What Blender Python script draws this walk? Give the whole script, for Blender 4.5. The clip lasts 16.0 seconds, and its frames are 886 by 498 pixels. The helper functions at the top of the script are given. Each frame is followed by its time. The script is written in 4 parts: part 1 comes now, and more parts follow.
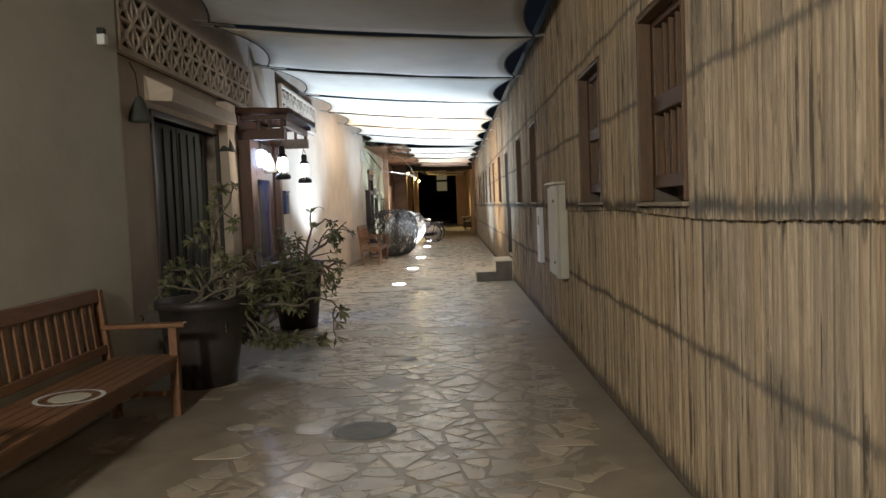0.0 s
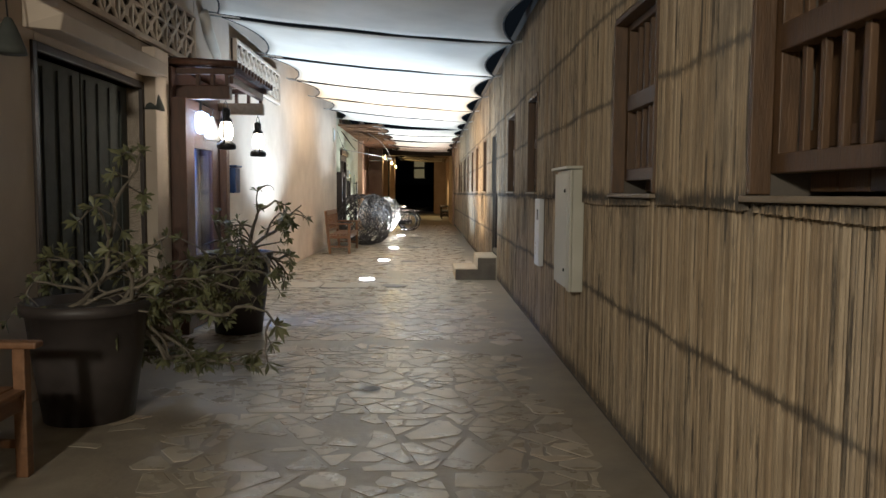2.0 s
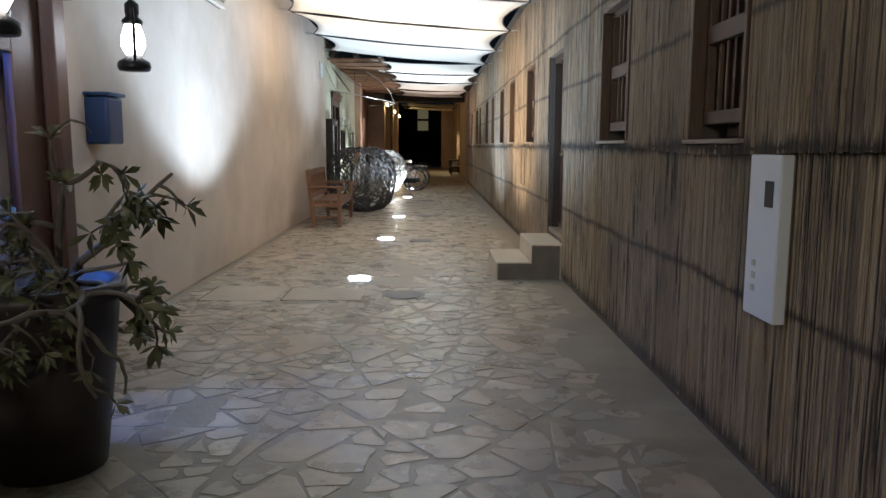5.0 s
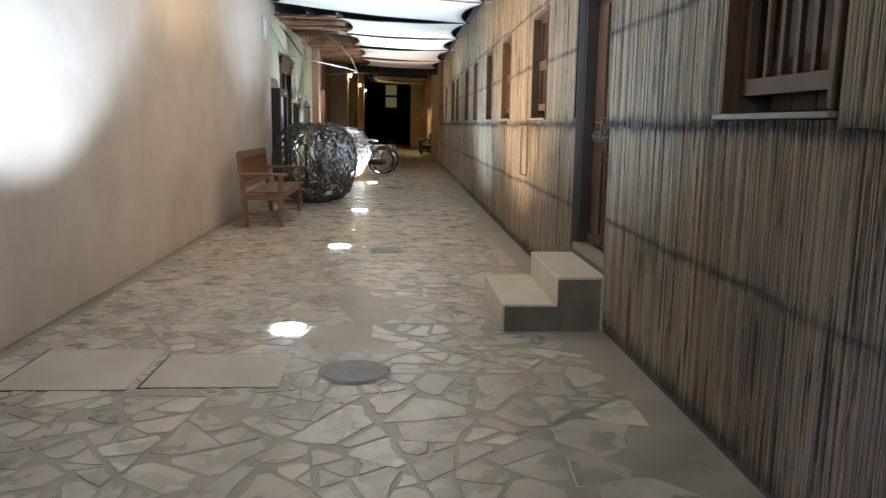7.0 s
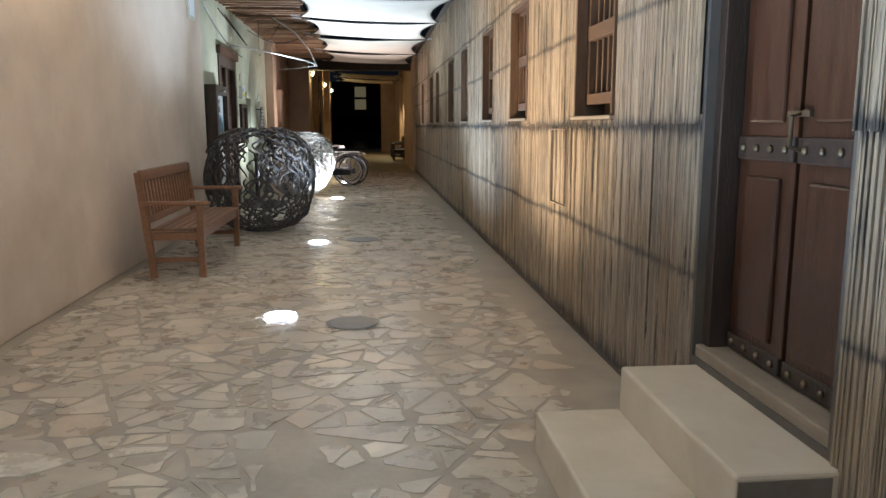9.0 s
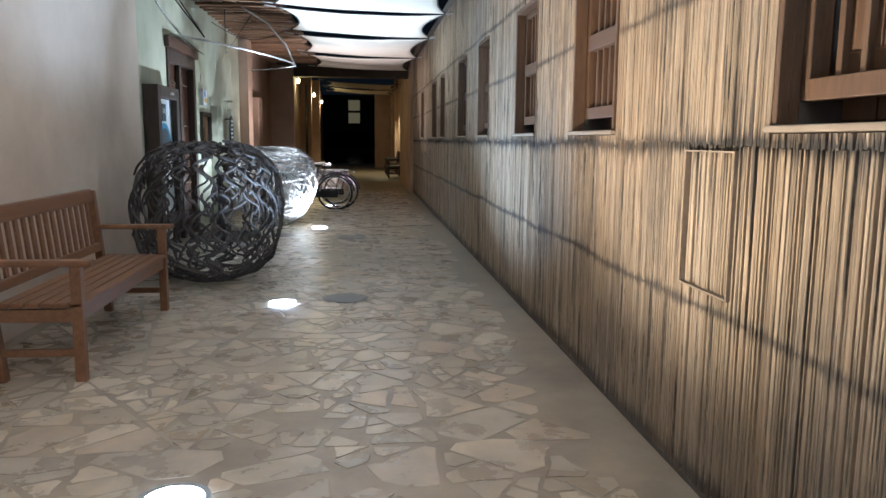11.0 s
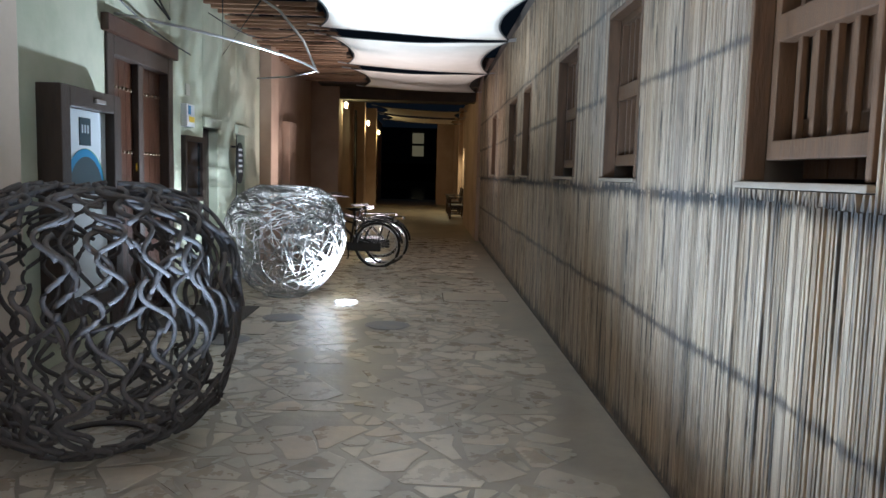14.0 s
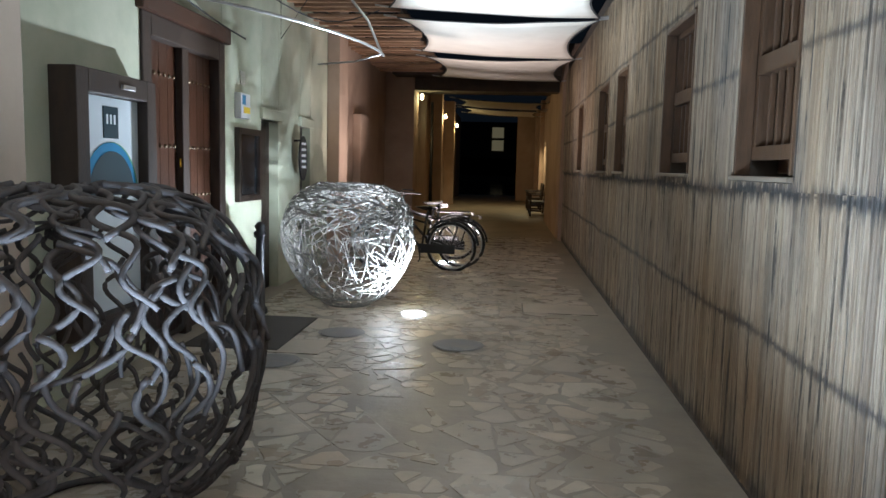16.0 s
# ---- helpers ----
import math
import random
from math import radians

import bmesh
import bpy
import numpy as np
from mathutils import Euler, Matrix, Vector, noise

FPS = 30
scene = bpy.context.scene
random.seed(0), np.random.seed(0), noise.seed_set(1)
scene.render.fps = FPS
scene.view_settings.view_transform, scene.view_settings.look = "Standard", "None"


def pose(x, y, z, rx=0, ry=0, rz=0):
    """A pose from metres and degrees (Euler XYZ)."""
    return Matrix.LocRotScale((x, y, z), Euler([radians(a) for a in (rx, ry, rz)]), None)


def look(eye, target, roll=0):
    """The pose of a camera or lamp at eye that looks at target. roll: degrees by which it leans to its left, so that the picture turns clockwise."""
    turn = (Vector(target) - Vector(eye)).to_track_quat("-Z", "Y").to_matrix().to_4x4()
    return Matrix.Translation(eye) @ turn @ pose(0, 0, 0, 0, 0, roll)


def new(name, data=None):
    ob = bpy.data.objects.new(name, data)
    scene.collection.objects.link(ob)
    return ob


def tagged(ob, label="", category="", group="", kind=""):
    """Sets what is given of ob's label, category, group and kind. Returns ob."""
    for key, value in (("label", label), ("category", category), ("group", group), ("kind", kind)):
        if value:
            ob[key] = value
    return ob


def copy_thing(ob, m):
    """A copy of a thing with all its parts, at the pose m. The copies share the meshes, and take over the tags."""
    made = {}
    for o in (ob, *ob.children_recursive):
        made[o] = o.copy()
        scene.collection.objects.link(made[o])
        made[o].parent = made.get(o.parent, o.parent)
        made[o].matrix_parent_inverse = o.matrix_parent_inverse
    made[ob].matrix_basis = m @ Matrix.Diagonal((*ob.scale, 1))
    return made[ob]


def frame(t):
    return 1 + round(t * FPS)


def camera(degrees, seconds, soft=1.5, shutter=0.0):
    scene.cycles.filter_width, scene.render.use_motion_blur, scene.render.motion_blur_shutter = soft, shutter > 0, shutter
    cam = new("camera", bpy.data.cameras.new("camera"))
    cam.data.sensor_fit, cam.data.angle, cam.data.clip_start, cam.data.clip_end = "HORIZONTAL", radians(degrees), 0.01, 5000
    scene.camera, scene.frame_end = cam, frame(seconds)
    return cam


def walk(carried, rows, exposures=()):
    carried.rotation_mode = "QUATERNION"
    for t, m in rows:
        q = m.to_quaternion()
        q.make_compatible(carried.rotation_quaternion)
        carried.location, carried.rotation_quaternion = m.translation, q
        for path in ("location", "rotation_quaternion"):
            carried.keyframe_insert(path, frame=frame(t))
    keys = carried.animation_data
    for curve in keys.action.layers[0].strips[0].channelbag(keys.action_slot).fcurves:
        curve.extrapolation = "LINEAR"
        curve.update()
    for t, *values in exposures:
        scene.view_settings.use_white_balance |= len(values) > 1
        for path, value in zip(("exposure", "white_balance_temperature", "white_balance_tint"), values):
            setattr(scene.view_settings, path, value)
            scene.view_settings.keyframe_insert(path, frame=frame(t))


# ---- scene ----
cam = camera(61.0, 16.0)
PATH = [
    (0, (0.0, -0.619, 1.412), (-0.029, 1.378, 1.296), -2.3),
    (0.5, (0.046, -0.275, 1.371), (0.011, 1.717, 1.2), -1.7),
    (1, (0.109, 0.104, 1.353), (0.074, 2.095, 1.167), -0.3),
    (1.5, (0.067, 0.451, 1.39), (0.065, 2.448, 1.269), 0.3),
    (2, (-0.042, 1.008, 1.387), (-0.003, 3.002, 1.239), 0.4),
    (2.5, (-0.104, 1.613, 1.357), (-0.056, 3.603, 1.16), 0.4),
    (3, (-0.17, 2.351, 1.351), (-0.126, 4.336, 1.11), 0.3),
    (3.5, (-0.176, 3.123, 1.341), (-0.16, 5.108, 1.093), 0.5),
    (4, (-0.219, 3.885, 1.351), (-0.204, 5.871, 1.116), 0.2),
    (6.5, (-0.308, 7.46, 1.371), (-0.222, 9.43, 1.035), 0.8),
    (7, (-0.301, 8.184, 1.353), (-0.184, 10.153, 1.026), 0.9),
    (7.5, (-0.296, 8.908, 1.356), (-0.145, 10.876, 1.036), 1.0),
    (8, (-0.282, 9.601, 1.386), (-0.113, 11.568, 1.065), 0.6),
    (8.5, (-0.29, 10.314, 1.372), (-0.111, 12.282, 1.062), 0.6),
    (9, (-0.292, 11.055, 1.369), (-0.103, 13.02, 1.046), -0.0),
    (9.5, (-0.293, 11.694, 1.344), (-0.087, 13.656, 1.015), -0.5),
    (12, (-0.161, 15.07, 1.389), (0.046, 17.042, 1.128), 1.3),
    (12.5, (-0.139, 15.735, 1.385), (0.067, 17.705, 1.106), 1.4),
    (13, (-0.139, 16.292, 1.388), (0.055, 18.264, 1.121), 1.4),
    (13.5, (-0.104, 16.849, 1.414), (0.034, 18.83, 1.178), 1.5),
    (14, (-0.065, 17.384, 1.436), (-0.02, 19.374, 1.236), 1.5),
    (14.5, (-0.041, 17.797, 1.457), (-0.098, 19.788, 1.278), 1.5),
    (15, (-0.055, 18.134, 1.438), (-0.172, 20.123, 1.265), 1.6),
    (15.5, (-0.064, 18.292, 1.451), (-0.211, 20.277, 1.256), 1.6),
    (16, (-0.058, 18.355, 1.447), (-0.222, 20.336, 1.228), 1.4),
]
walk(cam, [(t, look(eye, target, roll)) for t, eye, target, roll in PATH],
     exposures=[(0, 1.0, 6050, 9), (2, 1.0, 6100, 9), (3.5, 0.64, 5600, 9), (6.5, 0.8, 5700, 9), (9.5, 0.78, 5600, 9), (12, 0.72, 5000, 9), (16, 0.6, 5400, 9)])

# ---------------- light ----------------
world = bpy.data.worlds.new("night")
scene.world = world
world.use_nodes = True
wbg = world.node_tree.nodes["Background"]
wbg.inputs[0].default_value = (0.24, 0.32, 0.42, 1)
wbg.inputs[1].default_value = 0.008


def lamp(name, kind, at, aim, watts, colour, size=0.1, cone=120, blend=0.6):
    data = bpy.data.lights.new(name, kind)
    data.energy, data.color = watts, colour
    if kind == "AREA":
        data.shape, data.size = "DISK", size
    else:
        data.shadow_soft_size = size
    if kind == "SPOT":
        data.spot_size, data.spot_blend = radians(cone), blend
    ob = new(name, data)
    ob.matrix_world = look(at, aim)
    return ob


COOL, WHITE, WARM, PINK = (0.72, 0.86, 1.0), (0.95, 0.98, 0.96), (1.0, 0.77, 0.52), (1.0, 0.76, 0.62)
# ground uplights: x, y, watts, colour, tilt, cone
UPLIGHTS = [(-1.03, 13.07, 380, (0.60, 0.79, 1.0), 0.35, 138), (-0.96, 16.47, 600, WARM, 1.1, 126), (-0.92, 20.0, 470, COOL, 1.0, 136),
            (-0.93, 25.56, 720, WHITE, -0.9, 138), (-0.93, 29.59, 330, PINK, 0.0, 130)]
for ux, uy, w, c, tilt, cone in UPLIGHTS:
    lamp("uplight_beam", "SPOT", (ux, uy, 0.03), (ux + tilt, uy, 3), w, c, 0.08, cone, 0.6)
# the first uplight has its reflector tipped towards the plaster wall
lamp("uplight_beam", "SPOT", (-1.03, 13.07, 0.03), (-1.75, 13.07, 3), 180, (0.78, 0.89, 1.0), 0.05, 98, 0.3)
# street lamp that stands behind the start of the walk
lamp("street_lamp_beam", "SPOT", (-1.7, -2.6, 2.75), (-0.1, 2.6, 0.95), 410, (1.0, 0.90, 0.72), 0.18, 120, 0.8)
# porch globe, lanterns
lamp("porch_bulb", "POINT", (-2.34, 8.7, 2.08), (-2.22, 9, 0), 9, (0.72, 0.84, 1.0), 0.07)
lamp("lantern_bulb", "POINT", (-2.02, 8.45, 1.98), (-2, 9, 0), 4, (1.0, 0.85, 0.65), 0.05)
lamp("lantern_bulb", "POINT", (-2.05, 9.92, 2.0), (-2, 9, 0), 4, (0.95, 0.95, 1.0), 0.05)
# blue shop light behind the porch door
lamp("shop_bulb", "POINT", (-3.1, 8.9, 2.0), (-3, 9, 0), 30, (0.06, 0.22, 1.0), 0.1)
# wall lamps of the far passage
FAR_LAMPS = [(-2.05, 35.6, 3.0), (-2.05, 42.2, 3.0), (-2.05, 47.5, 3.0)]
for fx, fy, fz in FAR_LAMPS:
    lamp("wall_lamp_bulb", "POINT", (fx + 0.06, fy, fz - 0.08), (fx - 0.02, fy, 0), 22, (1.0, 0.70, 0.26), 0.05)
# added fill spot with no fixture, brightens the floor at the far end
lamp("passage_fill_spot", "SPOT", (0.7, 45.0, 2.7), (0.2, 45.0, 0), 110, (1.0, 0.75, 0.35), 0.1, 140, 0.8)

# ---------------- materials ----------------


def nt(name):
    m = bpy.data.materials.new(name)
    m.use_nodes = True
    t = m.node_tree
    return m, t, t.nodes["Principled BSDF"]


def node(t, kind, **kw):
    n = t.nodes.new(kind)
    for k, v in kw.items():
        n.inputs[k.replace("_", " ")].default_value = v
    return n


def mixc(t, fac, a, b, mode="MIX"):
    n = t.nodes.new("ShaderNodeMix")
    n.data_type, n.blend_type = "RGBA", mode
    for sock, v in ((n.inputs[0], fac), (n.inputs[6], a), (n.inputs[7], b)):
        if isinstance(v, bpy.types.NodeSocket):
            t.links.new(v, sock)
        else:
            sock.default_value = v if not isinstance(v, tuple) else (*v, 1)[:4]
    return n.outputs[2]


def math_(t, op, a, b=0.0, c=0.0):
    n = t.nodes.new("ShaderNodeMath")
    n.operation = op
    for sock, v in zip(n.inputs, (a, b, c)):
        if isinstance(v, bpy.types.NodeSocket):
            t.links.new(v, sock)
        else:
            sock.default_value = v
    return n.outputs[0]


def ramp(t, v, lo, hi):
    n = t.nodes.new("ShaderNodeMapRange")
    n.inputs[1].default_value, n.inputs[2].default_value = lo, hi
    t.links.new(v, n.inputs[0])
    return n.outputs[0]


def noise_at(t, scale, stretch=(1, 1, 1), detail=5.0, rough=0.6):
    g = t.nodes.new("ShaderNodeNewGeometry")
    mp = t.nodes.new("ShaderNodeMapping")
    mp.inputs[3].default_value = stretch
    t.links.new(g.outputs["Position"], mp.inputs[0])
    n = node(t, "ShaderNodeTexNoise", Scale=scale, Detail=detail, Roughness=rough)
    t.links.new(mp.outputs[0], n.inputs["Vector"])
    return n.outputs[0]


def axis(t, i):
    g = t.nodes.new("ShaderNodeNewGeometry")
    s = t.nodes.new("ShaderNodeSeparateXYZ")
    t.links.new(g.outputs["Position"], s.inputs[0])
    return s.outputs[i]


def bump(t, p, h, strength, dist=0.01):
    b = node(t, "ShaderNodeBump", Strength=strength, Distance=dist)
    t.links.new(h, b.inputs["Height"])
    t.links.new(b.outputs[0], p.inputs["Normal"])


def surf(name, c1, c2, scale=6, rough=0.7, relief=0.3, metal=0.0, stretch=(1, 1, 1), stain=None, stain_scale=1.2, dist=0.01, spread=0.15):
    """A surface of two tones with grain, wide stains, uneven gloss and relief."""
    m, t, p = nt(name)
    n = noise_at(t, scale, stretch)
    col = mixc(t, ramp(t, n, 0.3, 0.7), c1, c2)
    if stain:
        col = mixc(t, math_(t, "MULTIPLY", ramp(t, noise_at(t, stain_scale, stretch), 0.5, 0.72), 0.8), col, stain)
    t.links.new(col, p.inputs["Base Color"])
    t.links.new(math_(t, "MULTIPLY_ADD", n, spread * 2, rough - spread), p.inputs["Roughness"])
    p.inputs["Metallic"].default_value = metal
    if relief:
        bump(t, p, noise_at(t, scale * 4, stretch), relief, dist)
    return m


def glow(name, colour, strength):
    m, t, p = nt(name)
    p.inputs["Base Color"].default_value = (*colour, 1)
    p.inputs["Emission Color"].default_value = (*colour, 1)
    p.inputs["Emission Strength"].default_value = strength
    return m


def pieces(name, tones, scale, rough, relief, stretch=(1, 1, 1), dirt=None, bands=()):
    """A surface of single pieces that differ in tone by their own random value."""
    m, t, p = nt(name)
    a = t.nodes.new("ShaderNodeAttribute")
    a.attribute_name = "rnd"
    r = t.nodes.new("ShaderNodeValToRGB")
    e = r.color_ramp.elements
    while len(e) < len(tones):
        e.new(0.5)
    for i, c in enumerate(tones):
        e[i].position, e[i].color = i / (len(tones) - 1), (*c, 1)
    t.links.new(a.outputs["Fac"], r.inputs[0])
    n = noise_at(t, scale, stretch)
    col = mixc(t, 0.62, r.outputs[0], ramp(t, n, 0.15, 0.75), "MULTIPLY")
    if dirt:
        col = mixc(t, math_(t, "MULTIPLY", ramp(t, noise_at(t, 1.3), 0.48, 0.7), 0.6), col, dirt)
    if bands:
        z = math_(t, "MULTIPLY_ADD", noise_at(t, 1.0, (0, 0.9, 0), 2.0), 0.09, math_(t, "SUBTRACT", axis(t, 2), 0.045))
        rag = noise_at(t, 1.0, (1, 52, 2), 4.0)
        for bz, width, force in bands:
            off = math_(t, "ABSOLUTE", math_(t, "SUBTRACT", z, bz))
            reach = math_(t, "MULTIPLY", ramp(t, rag, 0.35, 0.75), width)
            f = math_(t, "MULTIPLY", math_(t, "SUBTRACT", 1.0, ramp(t, math_(t, "DIVIDE", off, math_(t, "ADD", reach, 0.008)), 0.2, 1.0)), force)
            col = mixc(t, f, col, (0.02, 0.017, 0.014))
        # grey weathering in broad patches, black mould in streaks
        wide = math_(t, "MULTIPLY", ramp(t, noise_at(t, 0.55, (1, 1.0, 0.5)), 0.46, 0.66), 0.36)
        col = mixc(t, wide, col, mixc(t, 0.5, (0.20, 0.195, 0.19), mixc(t, ramp(t, n, 0.3, 0.7), (0.05, 0.05, 0.05), (0.42, 0.40, 0.37))))
        blotch = math_(t, "MULTIPLY", ramp(t, noise_at(t, 1.0, (1, 1.7, 1.1), 5.0, 0.65), 0.52, 0.68), math_(t, "MULTIPLY_ADD", n, 0.9, 0.1))
        col = mixc(t, blotch, col, (0.06, 0.053, 0.046))
        tan = math_(t, "MULTIPLY", ramp(t, noise_at(t, 1.0, (1, 2.6, 0.35), 3.0), 0.5, 0.7), 0.45)
        col = mixc(t, tan, col, (0.30, 0.195, 0.10))
        streak = math_(t, "MULTIPLY", ramp(t, noise_at(t, 1.0, (1, 34.0, 1.1), 6.0, 0.68), 0.55, 0.62), 0.88)
        col = mixc(t, streak, col, (0.04, 0.033, 0.026))
    t.links.new(col, p.inputs["Base Color"])
    t.links.new(math_(t, "MULTIPLY_ADD", n, 0.3, rough - 0.15), p.inputs["Roughness"])
    bump(t, p, noise_at(t, scale * 3, stretch), relief, 0.006)
    return m


M_REED = pieces("reed", [(0.18, 0.132, 0.088), (0.43, 0.318, 0.195), (0.29, 0.212, 0.132), (0.54, 0.415, 0.272), (0.35, 0.25, 0.152), (0.21, 0.152, 0.097)], 5, 0.75, 0.4, (1, 55, 1.3),
                bands=[(1.365, 0.13, 0.92), (0.74, 0.065, 0.75), (1.93, 0.055, 0.68), (2.47, 0.055, 0.68), (0.05, 0.22, 0.8)])
M_STONE = pieces("flagstone", [(0.42, 0.36, 0.275), (0.62, 0.54, 0.42), (0.50, 0.44, 0.36), (0.58, 0.47, 0.35), (0.74, 0.66, 0.53)], 4, 0.29, 0.35, dirt=(0.30, 0.265, 0.215))
M_MORTAR = surf("mortar", (0.235, 0.197, 0.149), (0.365, 0.312, 0.239), 3, 0.42, 0.35, stain=(0.17, 0.15, 0.122))
M_PLASTER = surf("plaster_beige", (0.53, 0.435, 0.345), (0.61, 0.515, 0.42), 2.2, 0.85, 0.22, stain=(0.42, 0.34, 0.26), stain_scale=0.6, dist=0.015)
M_PLASTER_G = surf("plaster_green", (0.40, 0.42, 0.30), (0.50, 0.50, 0.38), 2.5, 0.85, 0.3, stain=(0.30, 0.30, 0.22), stain_scale=0.8)
M_PLASTER_P = surf("plaster_far", (0.42, 0.30, 0.22), (0.52, 0.38, 0.28), 2.0, 0.85, 0.25, stain=(0.33, 0.23, 0.17), stain_scale=0.7)
M_PLASTER_N = surf("plaster_grey", (0.50, 0.48, 0.41), (0.58, 0.56, 0.48), 2.2, 0.85, 0.25, stain=(0.42, 0.40, 0.33), stain_scale=0.7, dist=0.015)
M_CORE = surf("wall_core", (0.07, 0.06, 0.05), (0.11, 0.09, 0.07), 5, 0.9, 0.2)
M_SAIL = surf("sail_cloth", (0.57, 0.535, 0.47), (0.66, 0.625, 0.555), 1.6, 0.8, 0.06, stain=(0.48, 0.44, 0.37), stain_scale=0.5, dist=0.02)
M_SEAM = surf("sail_edge", (0.03, 0.03, 0.03), (0.05, 0.05, 0.05), 9, 0.8, 0.1)
M_WOOD = surf("window_wood", (0.058, 0.030, 0.013), (0.115, 0.061, 0.028), 5, 0.55, 0.3, stretch=(6, 6, 1))
M_SILL = surf("sill_wood", (0.19, 0.145, 0.10), (0.27, 0.215, 0.155), 6, 0.65, 0.3, stretch=(4, 1, 4))
M_DOOR = surf("door_wood", (0.032, 0.011, 0.005), (0.06, 0.023, 0.010), 4, 0.36, 0.25, stretch=(6, 6, 1))
M_DARKWOOD = surf("dark_wood", (0.02, 0.0125, 0.009), (0.045, 0.027, 0.018), 5, 0.5, 0.3, stretch=(5, 5, 1))
M_PORCH = surf("porch_wood", (0.065, 0.028, 0.016), (0.11, 0.05, 0.03), 5, 0.5, 0.25, stretch=(5, 5, 1))
M_TEAK = surf("teak", (0.14, 0.064, 0.028), (0.22, 0.108, 0.05), 6, 0.45, 0.2, stretch=(5, 1, 5))
M_SLAT = surf("slat_wood", (0.20, 0.11, 0.06), (0.30, 0.17, 0.09), 6, 0.7, 0.3, stretch=(1, 6, 6))
M_STEP = surf("step_plaster", (0.50, 0.42, 0.31), (0.57, 0.49, 0.375), 4, 0.6, 0.15, stain=(0.40, 0.33, 0.23))
M_SLAB = surf("cover_concrete", (0.38, 0.325, 0.25), (0.52, 0.45, 0.355), 3, 0.42, 0.3, stain=(0.27, 0.23, 0.18))
M_RISER = surf("step_side", (0.14, 0.12, 0.098), (0.22, 0.19, 0.155), 5, 0.8, 0.25, stain=(0.09, 0.077, 0.062))
M_BOX = surf("painted_steel", (0.50, 0.48, 0.40), (0.55, 0.53, 0.45), 3, 0.45, 0.05, stain=(0.44, 0.41, 0.33))
M_WHITEBOX = surf("white_panel", (0.66, 0.67, 0.68), (0.72, 0.73, 0.74), 3, 0.4, 0.04)
M_BLACK = surf("black_metal", (0.014, 0.014, 0.015), (0.03, 0.03, 0.032), 8, 0.45, 0.1, metal=0.3)
M_IRON = surf("cast_iron", (0.15, 0.15, 0.155), (0.23, 0.225, 0.22), 7, 0.6, 0.4, metal=0.2, stain=(0.28, 0.25, 0.20), stain_scale=5)
M_STEEL = surf("galvanised", (0.50, 0.50, 0.50), (0.62, 0.62, 0.62), 10, 0.35, 0.1, metal=0.9)
M_BRASS = surf("aged_brass", (0.13, 0.10, 0.065), (0.22, 0.17, 0.11), 14, 0.45, 0.15, metal=0.8)
M_BRANCH = surf("dark_branch", (0.046, 0.039, 0.036), (0.095, 0.081, 0.075), 9, 0.78, 0.5, stain=(0.05, 0.045, 0.04), stain_scale=3)
M_STICK = surf("pale_stick", (0.12, 0.11, 0.10), (0.26, 0.245, 0.22), 14, 0.6, 0.3, stain=(0.07, 0.06, 0.05), stain_scale=5)
M_POT = surf("pot_glaze", (0.035, 0.028, 0.026), (0.06, 0.048, 0.044), 5, 0.5, 0.15)
M_SOIL = surf("soil", (0.03, 0.022, 0.016), (0.06, 0.045, 0.03), 25, 0.95, 0.6)
M_BARK = surf("plant_bark", (0.12, 0.10, 0.075), (0.20, 0.17, 0.13), 14, 0.8, 0.4)
M_LEAF = surf("leaf", (0.09, 0.10, 0.045), (0.19, 0.185, 0.09), 9, 0.5, 0.1)
M_GLASS = surf("window_glass", (0.012, 0.014, 0.016), (0.02, 0.022, 0.025), 2, 0.12, 0.02, spread=0.05)
M_BLUEROOM = surf("blue_wall", (0.006, 0.05, 0.36), (0.01, 0.07, 0.44), 3, 0.7, 0.1)
M_POSTER = surf("poster_white", (0.62, 0.68, 0.72), (0.67, 0.73, 0.77), 3, 0.4, 0.02)
M_POSTERBLUE = surf("poster_blue", (0.03, 0.20, 0.42), (0.04, 0.25, 0.48), 3, 0.4, 0.02)
M_POSTERGREEN = surf("poster_green", (0.10, 0.30, 0.14), (0.13, 0.34, 0.17), 3, 0.4, 0.02)
M_POSTERDARK = surf("poster_dark", (0.02, 0.045, 0.06), (0.03, 0.06, 0.075), 3, 0.4, 0.02)
M_BLUEBOX = surf("blue_steel", (0.012, 0.035, 0.10), (0.018, 0.05, 0.14), 4, 0.4, 0.05)
M_YELLOW = surf("yellow_plastic", (0.75, 0.50, 0.02), (0.8, 0.55, 0.03), 5, 0.4, 0.02)
M_MAT = surf("door_mat", (0.05, 0.045, 0.04), (0.08, 0.072, 0.065), 60, 0.95, 0.5)
M_WATER = surf("water", (0.004, 0.007, 0.010), (0.006, 0.009, 0.013), 1.5, 0.12, 0.12, stretch=(0.4, 1, 1), spread=0.04, dist=0.05)
M_RUBBER = surf("rubber", (0.015, 0.015, 0.015), (0.03, 0.03, 0.03), 20, 0.8, 0.2)
M_CUSHION = surf("bluish_shade", (0.045, 0.05, 0.045), (0.075, 0.08, 0.07), 8, 0.8, 0.2)
M_DISC = glow("uplight_glass", (0.90, 0.95, 1.0), 14)
M_GLOBE = glow("globe_glass", (0.42, 0.64, 1.0), 4)
M_FLAME = glow("lantern_glass", (1.0, 0.88, 0.70), 7)
M_FARLAMP = glow("far_lamp_glass", (1.0, 0.78, 0.40), 9)
M_FARWINDOW = glow("far_lit_front", (0.95, 0.75, 0.38), 0.06)

# ---------------- geometry helpers ----------------


